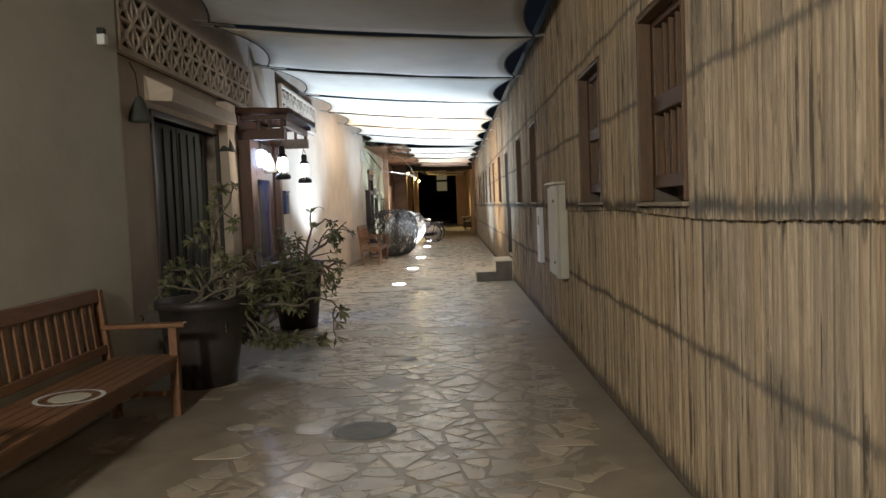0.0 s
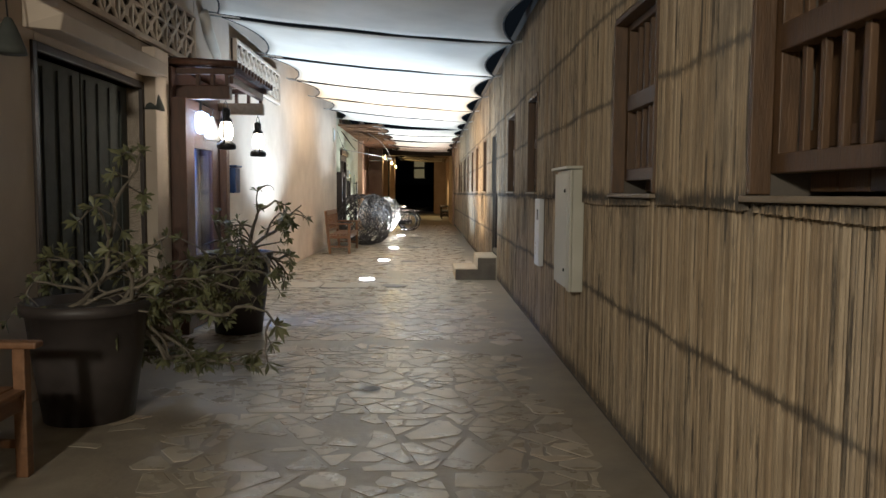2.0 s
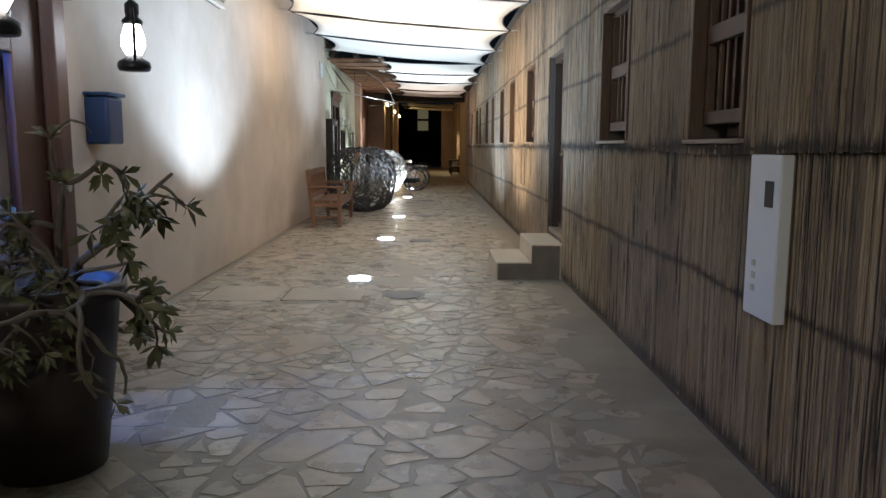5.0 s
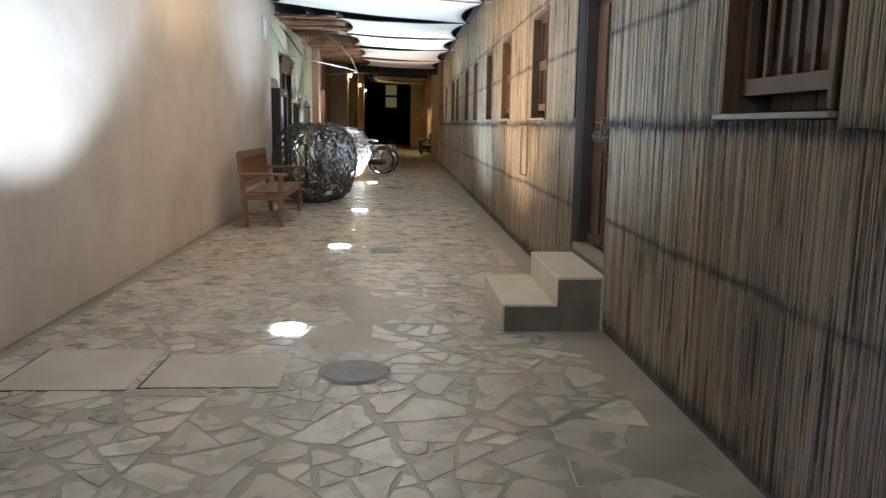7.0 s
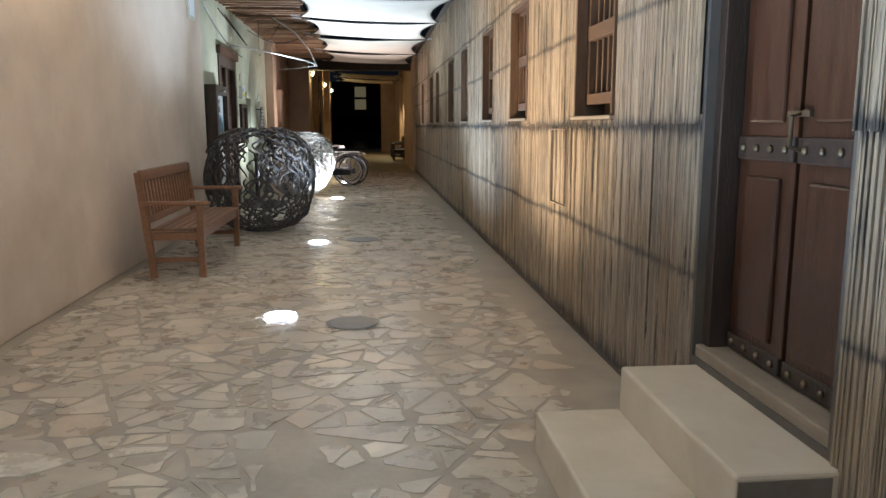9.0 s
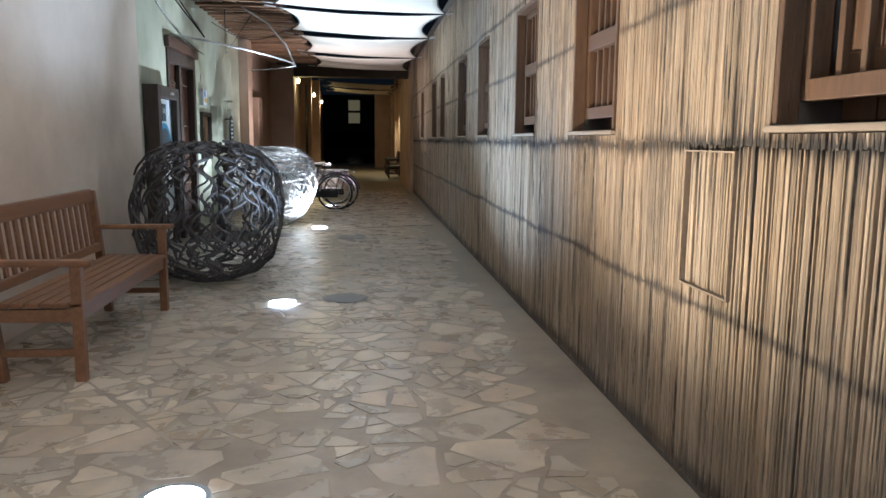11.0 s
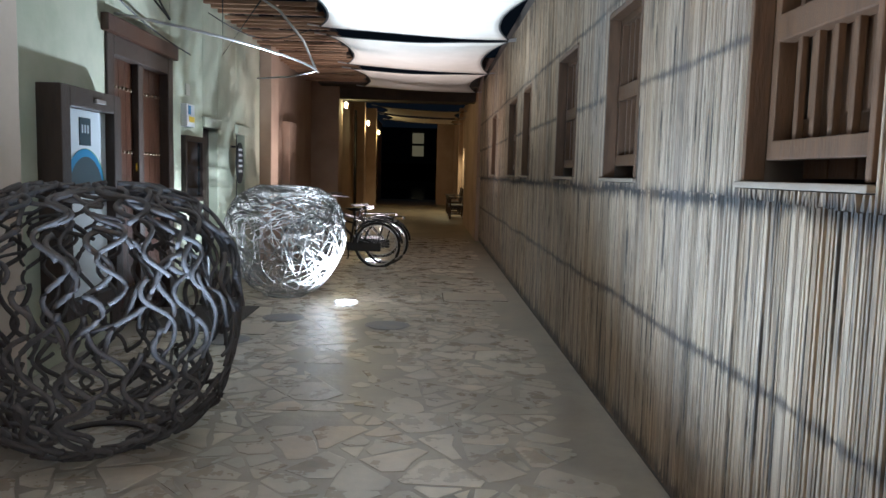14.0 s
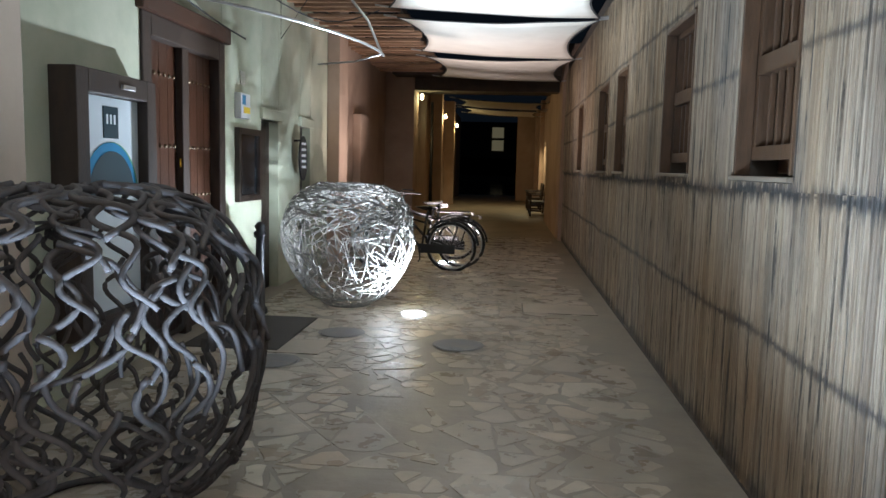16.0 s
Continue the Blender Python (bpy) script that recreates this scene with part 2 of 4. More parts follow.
def boxes(*bs):
    V, F = [], []
    for x0, y0, z0, x1, y1, z1 in bs:
        k = len(V)
        V += [(x, y, z) for z in (z0, z1) for y in (y0, y1) for x in (x0, x1)]
        F += [tuple(k + i for i in f) for f in ((0, 2, 3, 1), (4, 5, 7, 6), (0, 1, 5, 4), (2, 6, 7, 3), (0, 4, 6, 2), (1, 3, 7, 5))]
    return V, F


def merge(*gs):
    V, F = [], []
    for v, f in gs:
        k = len(V)
        V += list(v)
        F += [tuple(k + i for i in q) for q in f]
    return V, F


def tube(pts, r0, r1=None, sides=6, closed=False):
    """A round bar along pts, tapering from r0 to r1."""
    pts = [Vector(p) for p in pts]
    r1 = r0 if r1 is None else r1
    V, F, n = [], [], len(pts)
    up = Vector((0.31, 0.17, 0.93)).normalized()
    for i, p in enumerate(pts):
        a, b = (pts[i - 1], pts[(i + 1) % n]) if closed else (pts[max(i - 1, 0)], pts[min(i + 1, n - 1)])
        d = (b - a).normalized()
        u = d.cross(up if abs(d.dot(up)) < 0.95 else Vector((1, 0, 0))).normalized()
        w = d.cross(u)
        r = r0 + (r1 - r0) * i / max(n - 1, 1)
        V += [tuple(p + (u * math.cos(t) + w * math.sin(t)) * r) for t in (math.tau * k / sides for k in range(sides))]
    for i in range(n if closed else n - 1):
        j = (i + 1) % n
        F += [(i * sides + k, i * sides + (k + 1) % sides, j * sides + (k + 1) % sides, j * sides + k) for k in range(sides)]
    if not closed:
        F += [tuple(range(sides))[::-1], tuple((n - 1) * sides + k for k in range(sides))]
    return V, F


def lathe(profile, n=28, at=(0, 0, 0)):
    V, F = [], []
    for r, z in profile:
        V += [(at[0] + r * math.cos(math.tau * k / n), at[1] + r * math.sin(math.tau * k / n), at[2] + z) for k in range(n)]
    for i in range(len(profile) - 1):
        F += [(i * n + k, i * n + (k + 1) % n, (i + 1) * n + (k + 1) % n, (i + 1) * n + k) for k in range(n)]
    F.append(tuple(range(n))[::-1])
    F.append(tuple((len(profile) - 1) * n + k for k in range(n)))
    return V, F


def moved(g, m):
    return [tuple(m @ Vector(v)) for v in g[0]], g[1]


def part(name, g, mat, parent=None, bevel=0.0, smooth=False, rnd=None):
    me = bpy.data.meshes.new(name)
    me.from_pydata([tuple(v) for v in g[0]], [], g[1])
    me.materials.append(mat)
    if smooth:
        me.polygons.foreach_set("use_smooth", [True] * len(me.polygons))
    if rnd is not None:
        a = me.attributes.new("rnd", "FLOAT", "FACE")
        a.data.foreach_set("value", rnd if hasattr(rnd, "__len__") else [rnd] * len(me.polygons))
    ob = new(name, me)
    if parent:
        ob.parent = parent
    if bevel:
        b = ob.modifiers.new("bevel", "BEVEL")
        b.width, b.segments, b.limit_method = bevel, 2, "ANGLE"
    return ob


def thing(name, at=(0, 0, 0), turn=0.0, label="", category="", group="", kind=""):
    ob = new(name)
    ob.matrix_world = pose(*at, 0, 0, turn)
    return tagged(ob, label, category, group, kind)


def shell(name, g, mat, label, category="wall", bevel=0.0):
    return tagged(part(name, g, mat, None, bevel), label, category, kind="structure")


def split(lo, hi, holes):
    """Stretches of lo..hi outside the holes."""
    out, at = [], lo
    for a, b in sorted(holes):
        if a > at:
            out.append((at, min(a, hi)))
        at = max(at, b)
    if at < hi:
        out.append((at, hi))
    return out


def wall_along_y(x0, x1, y0, y1, z0, z1, holes):
    bs, at = [], y0
    for a, b, lo, hi in sorted(holes):
        if a > at:
            bs.append((x0, at, z0, x1, a, z1))
        if lo > z0:
            bs.append((x0, a, z0, x1, b, lo))
        if hi < z1:
            bs.append((x0, a, hi, x1, b, z1))
        at = b
    bs.append((x0, at, z0, x1, y1, z1))
    return boxes(*bs)


# ---------------- the large structure ----------------
WIN = [(2.75, 3.54), (4.63, 5.43), (8.58, 9.24), (10.5, 11.3), (15.17, 15.92), (17.47, 18.22), (19.25, 20.0), (21.4, 22.12),
       (23.1, 23.92), (25.65, 26.3), (27.0, 27.85), (29.8, 30.5)]
SILL, HEAD = 1.44, 2.42
DOOR = (13.08, 14.05, 0.40, 2.36)
XR, XL = 1.05, -2.62
REED_END = 33.6

shell("ground", boxes((-60, -40, -0.3, 60, 58, 0)), M_MORTAR, "worn grey-beige mortar bed of the paved alley", "ground")
shell("water", boxes((-200, 58.3, -1.2, 200, 400, -0.9)), M_WATER, "black creek water at night", "water")
holes = [(a, b, SILL - 0.055, HEAD) for a, b in WIN] + [DOOR]
# near-black core and backing put the shade of reed gaps and windows into colour
wall_right = shell("wall_right", wall_along_y(XR + 0.02, XR + 0.36, -5, REED_END, 0, 3.5, holes), M_CORE, "wall clad with upright reed matting")
shell("wall_right_back", boxes((XR + 0.37, -5, 0, XR + 0.5, REED_END, 3.5)), M_CORE, "near-black backing that stands in for the unlit depth behind the windows")
shell("wall_right_far", boxes((0.98, REED_END, 0, 1.5, 39.2, 3.9), (1.22, 39.2, 0, 1.5, 57, 3.9), (1.08, 46.0, 0, 1.22, 46.5, 3.9), (1.08, 51, 0, 1.22, 51.5, 3.9)), M_PLASTER_P,
      "ochre plaster wall of the dark far passage", bevel=0.01)
shell("wall_left_near", boxes((-3.1, -5, 0, -2.54, 5.25, 3.9)), M_PLASTER_N, "smooth grey-beige plaster wall", bevel=0.015)
D1 = (6.05, 7.85, 0, 2.3)
SHOP = (8.35, 9.45, 0, 2.3)
shell("wall_left", wall_along_y(-3.1, XL, 5.25, 22.2, 0, 3.75, [D1, SHOP]), M_PLASTER, "beige plaster wall washed by ground lights", bevel=0.015)
shell("pier_porch", boxes((-2.619, 7.9, 0, -2.50, 8.255, 2.68)), M_PLASTER, "shallow plaster pier beside the shop porch", bevel=0.01)
D2 = (23.62, 25.15, 0, 2.5)
D3, D4 = (26.25, 26.85, 0, 1.9), (27.75, 28.25, 0, 1.9)
shell("wall_left_green", wall_along_y(-3.1, XL - 0.06, 22.2, 29.2, 0, 3.75, [D2, D3, D4]), M_PLASTER_G, "greenish stained plaster wall with doors", bevel=0.01)
shell("pier_left", boxes((-3.1, 29.2, 0, -2.5, 29.75, 3.75), (-3.1, 29.75, 0, -2.72, 34.6, 3.75), (-2.72, 31.2, 0, -2.58, 31.9, 2.3)), M_PLASTER_P,
      "pinkish plaster piers between the doorways", bevel=0.015)
shell("wall_left_far", boxes((-3.1, 34.6, 0, -2.1, 35.4, 3.9), (-3.1, 35.4, 0, -2.5, 57, 3.9), (-2.5, 41.8, 0, -2.12, 42.1, 3.9), (-2.5, 47.2, 0, -2.12, 47.5, 3.9)), M_PLASTER_P,
      "brown plaster wall and pilasters of the far passage", bevel=0.01)
shell("passage_end", boxes((0.32, 52.0, 0, 1.215, 52.6, 3.9)), M_PLASTER_P, "ochre plaster return at the end of the passage", bevel=0.01)
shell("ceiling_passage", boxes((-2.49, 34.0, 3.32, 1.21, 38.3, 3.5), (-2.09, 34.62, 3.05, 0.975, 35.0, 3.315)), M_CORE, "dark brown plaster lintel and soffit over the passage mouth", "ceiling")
shell("wall_behind", boxes((-3.1, -5.3, 0, 1.5, -5, 3.9)), M_PLASTER, "plain plaster wall that ends the alley")
# added near-black walls, their colour stands in for shade behind the doorways
shell("wall_inside_left", boxes((-4.6, 5.25, 0, -4.4, 29.2, 3.75), (-4.4, 8.0, 0, -3.1, 8.1, 3.75), (-4.4, 9.7, 0, -3.1, 9.8, 3.75), (-4.4, 22.1, 0, -3.1, 22.2, 3.75), (-4.4, 5.25, 3.6, -3.1, 29.2, 3.75)), M_CORE, "near-black inner walls that stand in for unlit rooms behind the doorways")
shell("shop_back", boxes((-4.1, 8.12, 0, -4.0, 9.68, 3.5)), M_BLUEROOM, "blue-lit back wall of the small shop")
# far bank beyond the water
shell("far_bank", boxes((-120, 150, -1, 120, 160, 3)), M_CORE, "dark far bank of the creek", "backdrop")
far = thing("far_building", (-1.9, 150, 0), 0, "distant dark building with one lit front", "building")
part("wall", boxes((-9, 0, 0, 9, 8, 9.2)), M_CORE, far)
part("window", boxes((-1.0, -0.1, 4.3, 1.0, -0.02, 6.1), (-1.0, -0.1, 6.5, 1.0, -0.02, 8.3)), M_FARWINDOW, far)


# ---------------- sails ----------------
def sail(y0, y1, xl, zl, xr, zr, k, hollow=0.045, part_near=0.06, part_far=0.06):
    """A sagging cloth strip from wall to wall, with scalloped ends; its long edges draw back towards the left wall."""
    nu, nv = 22, 10
    V, F = [], []
    for j in range(nv + 1):
        v = j / nv
        for i in range(nu + 1):
            u = i / nu
            pull = 0.22 * (1 - (2 * v - 1) ** 2)
            x = (xl + pull * (1 - u)) * (1 - u) + (xr - pull * u) * u
            belly = 4 * u * (1 - u)
            y = y0 + part_near * (1 - u) + (y1 - y0 - (part_near + part_far) * (1 - u)) * v + (0.5 - v) * hollow * belly
            z = zl * (1 - u) + zr * u - 0.035 * belly - 0.035 * math.sin(math.pi * v) * belly + 0.012 * noise.noise((x * 1.5, y * 1.2, k))
            V.append((x, y, z))
    w = nu + 1
    F = [(j * w + i, j * w + i + 1, (j + 1) * w + i + 1, (j + 1) * w + i) for j in range(nv) for i in range(nu)]
    ob = thing("shade_sail", (0, 0, 0), 0, "cream canvas shade sail stretched across the alley", "shade sail", "sails over the alley")
    cloth = part("cloth", (V, F), M_SAIL, ob, smooth=True)
    s = cloth.modifiers.new("thick", "SOLIDIFY")
    s.thickness = 0.006
    edge = [[V[j * w + i] for i in range(w)] for j in (0, nv)]
    for e in edge:
        part("hem", tube([(a, b, c - 0.006) for a, b, c in e], 0.008, sides=5), M_SEAM, ob)
    ends = [[V[j * w + i] for j in range(nv + 1)] for i in (0, nu)]
    for e in ends:
        part("end_hem", tube([(a, b, c - 0.004) for a, b, c in e], 0.011, sides=5), M_SEAM, ob)
    ties = [tube([V[j * w + i], (V[j * w + i][0] + (0.16 if i else -0.16), V[j * w + i][1], V[j * w + i][2] + 0.02)], 0.012, sides=5) for i in (0, nu) for j in (0, nv)]
    for g in ties:
        part("tie", g, M_STEEL, ob)
    return ob


SAIL_Y = [-3.6, -0.9, 1.9, 4.7, 7.4, 9.9, 12.45, 14.9, 17.3, 19.7, 22.1, 24.7, 27.3, 30.5, 33.6]
for k, (a, b) in enumerate(zip(SAIL_Y, SAIL_Y[1:])):
    if a > 22:
        sail(a + 0.03, b - 0.03, -1.45, 3.22, XR - 0.12, 3.16, k, 0.16, 0.26 if a > 27 else 0.08, 0.26 if 26 < b < 33 else 0.08)
    else:
        sail(a + 0.025, b - 0.025, XL + 0.16, 3.42, XR - 0.12, 3.14, k)
for k, a in enumerate((38.5, 41.5)):
    sail(a, a + 2.4, -1.5, 3.25, 0.9, 3.15, 30 + k)


def sill_at(y):
    return 1.39 + 0.05 * min(1.0, max(0.0, (y - 3) / 14))


# ---------------- things on the reed wall ----------------
def window(width, height):
    w = thing("window", kind="structure", label="brown wooden barred window set into the reed wall", category="window", group="reed wall windows")
    f, lift = 0.055, 0.07
    # the casement sits back from the reeds, clear of the sill
    part("frame", boxes((0.06, 0, lift, 0.125, f, height), (0.06, width - f, lift, 0.125, width, height), (0.055, f, lift, 0.125, width - f, lift + 0.065), (0.06, f, height - f, 0.125, width - f, height)), M_WOOD, w, 0.004)
    part("jamb", boxes((-0.016, -0.012, 0, 0.058, 0.016, height), (-0.016, width - 0.016, 0, 0.058, width + 0.012, height), (-0.016, 0.016, height - 0.02, 0.058, width - 0.016, height + 0.012)), M_WOOD, w, 0.004)
    part("rail", boxes((0.05, f, height * 0.52 - 0.045, 0.115, width - f, height * 0.52 + 0.045)), M_WOOD, w, 0.006)
    part("sill", boxes((-0.035, -0.03, -0.026, 0.12, width + 0.03, -0.004)), M_SILL, w, 0.006)
    n = 5
    for k in range(1, n + 1):
        y = f + (width - 2 * f) * k / (n + 1)
        part("bar", boxes((0.078, y - 0.014, lift + 0.06, 0.102, y + 0.014, height - f)), M_WOOD, w, 0.003)
    part("shutter", boxes(*[(0.17, f + (width - 2 * f) * k / 4 + 0.004, 0.01, 0.185, f + (width - 2 * f) * (k + 1) / 4 - 0.004, height - 0.01) for k in range(4)]), M_WOOD, w, 0.003)
    part("shutter_ledge", boxes((0.155, f, 0.15, 0.17, width - f, 0.21), (0.155, f, height - 0.2, 0.17, width - f, height - 0.14)), M_WOOD, w, 0.003)
    return w


first = window(0.78, HEAD - SILL)
for i, (a, b) in enumerate(WIN):
    m = pose(XR, a, sill_at(a)) @ Matrix.Diagonal((1, (b - a) / 0.78, 1, 1))
    if i == 0:
        first.matrix_world = m
    else:
        copy_thing(first, m)

door = thing("door_reed_wall", (XR, DOOR[0], DOOR[2]), 0, "closed two-leaf reddish brown carved wooden door", "door", kind="structure")
dw, dh = DOOR[1] - DOOR[0], DOOR[3] - DOOR[2]
part("frame", boxes((0.06, 0, 0, 0.22, 0.06, dh), (0.06, dw - 0.06, 0, 0.22, dw, dh), (0.06, 0.06, dh - 0.07, 0.22, dw - 0.06, dh)), M_DARKWOOD, door, 0.005)
part("threshold", boxes((0.03, 0.0, -0.03, 0.2, dw, 0.05)), M_SILL, door, 0.008)
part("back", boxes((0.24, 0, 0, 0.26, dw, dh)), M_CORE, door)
for k in (0, 1):
    y0 = 0.065 + k * (dw / 2 - 0.06)
    y1 = y0 + dw / 2 - 0.085
    leaf = part("leaf", boxes((0.14, y0, 0.055, 0.19, y1, dh - 0.07)), M_DOOR, door, 0.004)
    part("panel", boxes((0.125, y0 + 0.08, 0.16, 0.145, y1 - 0.08, 0.78), (0.125, y0 + 0.08, 0.98, 0.145, y1 - 0.08, 1.82)), M_DOOR, leaf, 0.012)
    part("rail", boxes((0.128, y0, 0.84, 0.145, y1, 0.93), (0.128, y0, 0.06, 0.145, y1, 0.13)), M_DARKWOOD, leaf, 0.006)
    for s in range(4):
        for z in (0.095, 0.885):
            part("stud", moved(lathe([(0.016, 0), (0.013, 0.009), (0.004, 0.014)], 10), pose(0.128, y0 + 0.05 + s * (y1 - y0 - 0.1) / 3, z, 0, -90, 0)), M_BRASS, leaf, smooth=True)
part("handle", merge(tube([(0.135, dw / 2 - 0.05, 1.02), (0.08, dw / 2 - 0.05, 1.0), (0.08, dw / 2 - 0.05, 0.9), (0.135, dw / 2 - 0.05, 0.88)], 0.009), boxes((0.115, dw / 2 - 0.10, 1.0, 0.135, dw / 2 + 0.04, 1.02))), M_BRASS, door, smooth=False)

steps = thing("door_steps", (0, 13.0, 0), 0, "two low cream plastered steps against the reed wall", "steps")
part("lower_step", boxes((0.385, 0, 0, 0.745, 1.02, 0.185)), M_STEP, steps, 0.012)
part("upper_step", boxes((0.745, 0.001, 0, 1.10, 1.019, 0.37)), M_STEP, steps, 0.012)
part("side_face", boxes((0.40, -0.004, 0.0, 0.752, 0.002, 0.168), (0.752, -0.004, 0, 1.04, 0.002, 0.352)), M_RISER, steps)

cab = thing("meter_cabinet", (0.955, 6.3, 0.69), 0, "pale grey painted steel meter cabinet on the reed wall", "cabinet")
part("body", boxes((0.02, 0, 0, 0.10, 0.64, 0.87)), M_BOX, cab, 0.006)
part("door", boxes((0.0, 0.11, 0.02, 0.018, 0.63, 0.85)), M_BOX, cab, 0.006)
part("edge_strip", boxes((0.0, 0.0, 0.0, 0.018, 0.10, 0.87)), M_BOX, cab, 0.006)
part("rain_hood", boxes((-0.03, -0.01, 0.875, 0.10, 0.66, 0.895)), M_BOX, cab, 0.004)
for z in (0.14, 0.72):
    part("lock", moved(lathe([(0.012, 0), (0.012, 0.008), (0.004, 0.01)], 10), pose(0.0, 0.2, z, 0, -90, 0)), M_BLACK, cab)

plate = thing("switch_panel", (1.0, 8.1, 0.7), 0, "narrow white electric panel with a small dark screen", "panel")
part("body", boxes((0, 0, 0, 0.05, 0.27, 0.64)), M_WHITEBOX, plate, 0.006)
part("screen", boxes((-0.004, 0.05, 0.44, 0.002, 0.12, 0.54)), M_BLACK, plate, 0.002)
for k in range(3):
    part("key", boxes((-0.004, 0.17, 0.10 + 0.05 * k, 0.002, 0.20, 0.125 + 0.05 * k)), M_BOX, plate, 0.001)

hatch = thing("wall_hatch", (1.043, 16.18, 0.82), 0, "reed-covered service hatch with thin wooden edges", "hatch")
part("frame", boxes((0, 0, 0, 0.03, 0.006, 0.52), (0, 0.4, 0, 0.03, 0.406, 0.52), (0, 0, 0.52, 0.03, 0.406, 0.526), (0, 0, -0.006, 0.03, 0.406, 0)), M_SILL, hatch)


# ---------------- benches ----------------
def bench(name, width, wood, label):
    """A garden bench: width along y, facing +x, back at x = 0."""
    b = thing(name, label=label, category="bench")
    for y in (0.03, width - 0.03):
        part("front_leg", boxes((0.50, y - 0.03, 0, 0.56, y + 0.03, 0.63)), wood, b, 0.006)
        part("rear_leg", moved(boxes((-0.03, -0.03, 0, 0.03, 0.03, 0.92)), pose(0.10, y, 0, 0, -6, 0)), wood, b, 0.006)
        part("armrest", boxes((0.02, y - 0.04, 0.63, 0.62, y + 0.04, 0.665)), wood, b, 0.01)
        part("side_rail", boxes((0.1, y - 0.018, 0.33, 0.5, y + 0.018, 0.40), (0.1, y - 0.015, 0.14, 0.5, y + 0.015, 0.18)), wood, b, 0.004)
    for k in range(6):
        part("seat_slat", boxes((0.10 + 0.078 * k, 0.0, 0.41, 0.168 + 0.078 * k, width, 0.435)), wood, b, 0.005)
    part("apron", boxes((0.51, 0.06, 0.33, 0.54, width - 0.06, 0.41)), wood, b, 0.004)
    part("top_rail", moved(boxes((-0.02, 0.06, -0.05, 0.02, width - 0.06, 0.05)), pose(0.01, 0, 0.88, 0, -6, 0)), wood, b, 0.01)
    part("low_rail", moved(boxes((-0.018, 0.06, -0.03, 0.018, width - 0.06, 0.03)), pose(0.055, 0, 0.50, 0, -6, 0)), wood, b, 0.006)
    n = int(width / 0.115)
    for k in range(1, n):
        part("back_slat", moved(boxes((-0.009, -0.022, -0.18, 0.009, 0.022, 0.18)), pose(0.033, 0.06 + (width - 0.12) * k / n, 0.68, 0, -6, 0)), wood, b, 0.004)
    return b


bench("garden_bench", 1.86, M_TEAK, "reddish teak garden bench standing against the beige wall").matrix_world = pose(-2.36, 17.97, 0) @ Matrix.Diagonal((1, 1, 1.05, 1))
nb = bench("garden_bench", 2.35, M_TEAK, "reddish teak garden bench with a round white sticker")
nb.matrix_world = pose(-2.53, 2.3, 0)
st = thing("seat_sticker", (-2.15, 3.45, 0.4352), 0, "round white notice sticker on the bench seat", "sticker")
ring = lambda r0, r1, z: ([(r * math.cos(math.tau * k / 32), r * math.sin(math.tau * k / 32), z) for r in (r0, r1) for k in range(32)], [(k, (k + 1) % 32, 32 + (k + 1) % 32, 32 + k) for k in range(32)])
part("rim", ring(0.16, 0.185, 0.002), M_WHITEBOX, st)
part("print", lathe([(0.11, 0), (0.11, 0.002)], 28), M_BOX, st)
for k, y in enumerate((41.3, 44.4)):
    fb = bench("passage_bench", 1.5, M_DARKWOOD, "dark wooden bench in the far passage")
    fb.matrix_world = pose(1.2, y + 1.5, 0, 0, 0, 180)


# ---------------- woven balls ----------------
def on_ball(lat, lon, a, c, lift=0.0):
    s = math.sin(lat)
    z = c * math.copysign(abs(s) ** 0.86, s)
    r = a * math.cos(lat) ** 0.72 if math.cos(lat) > 0 else 0
    k = 1 + lift
    return (r * math.cos(lon) * k, r * math.sin(lon) * k, z * k)


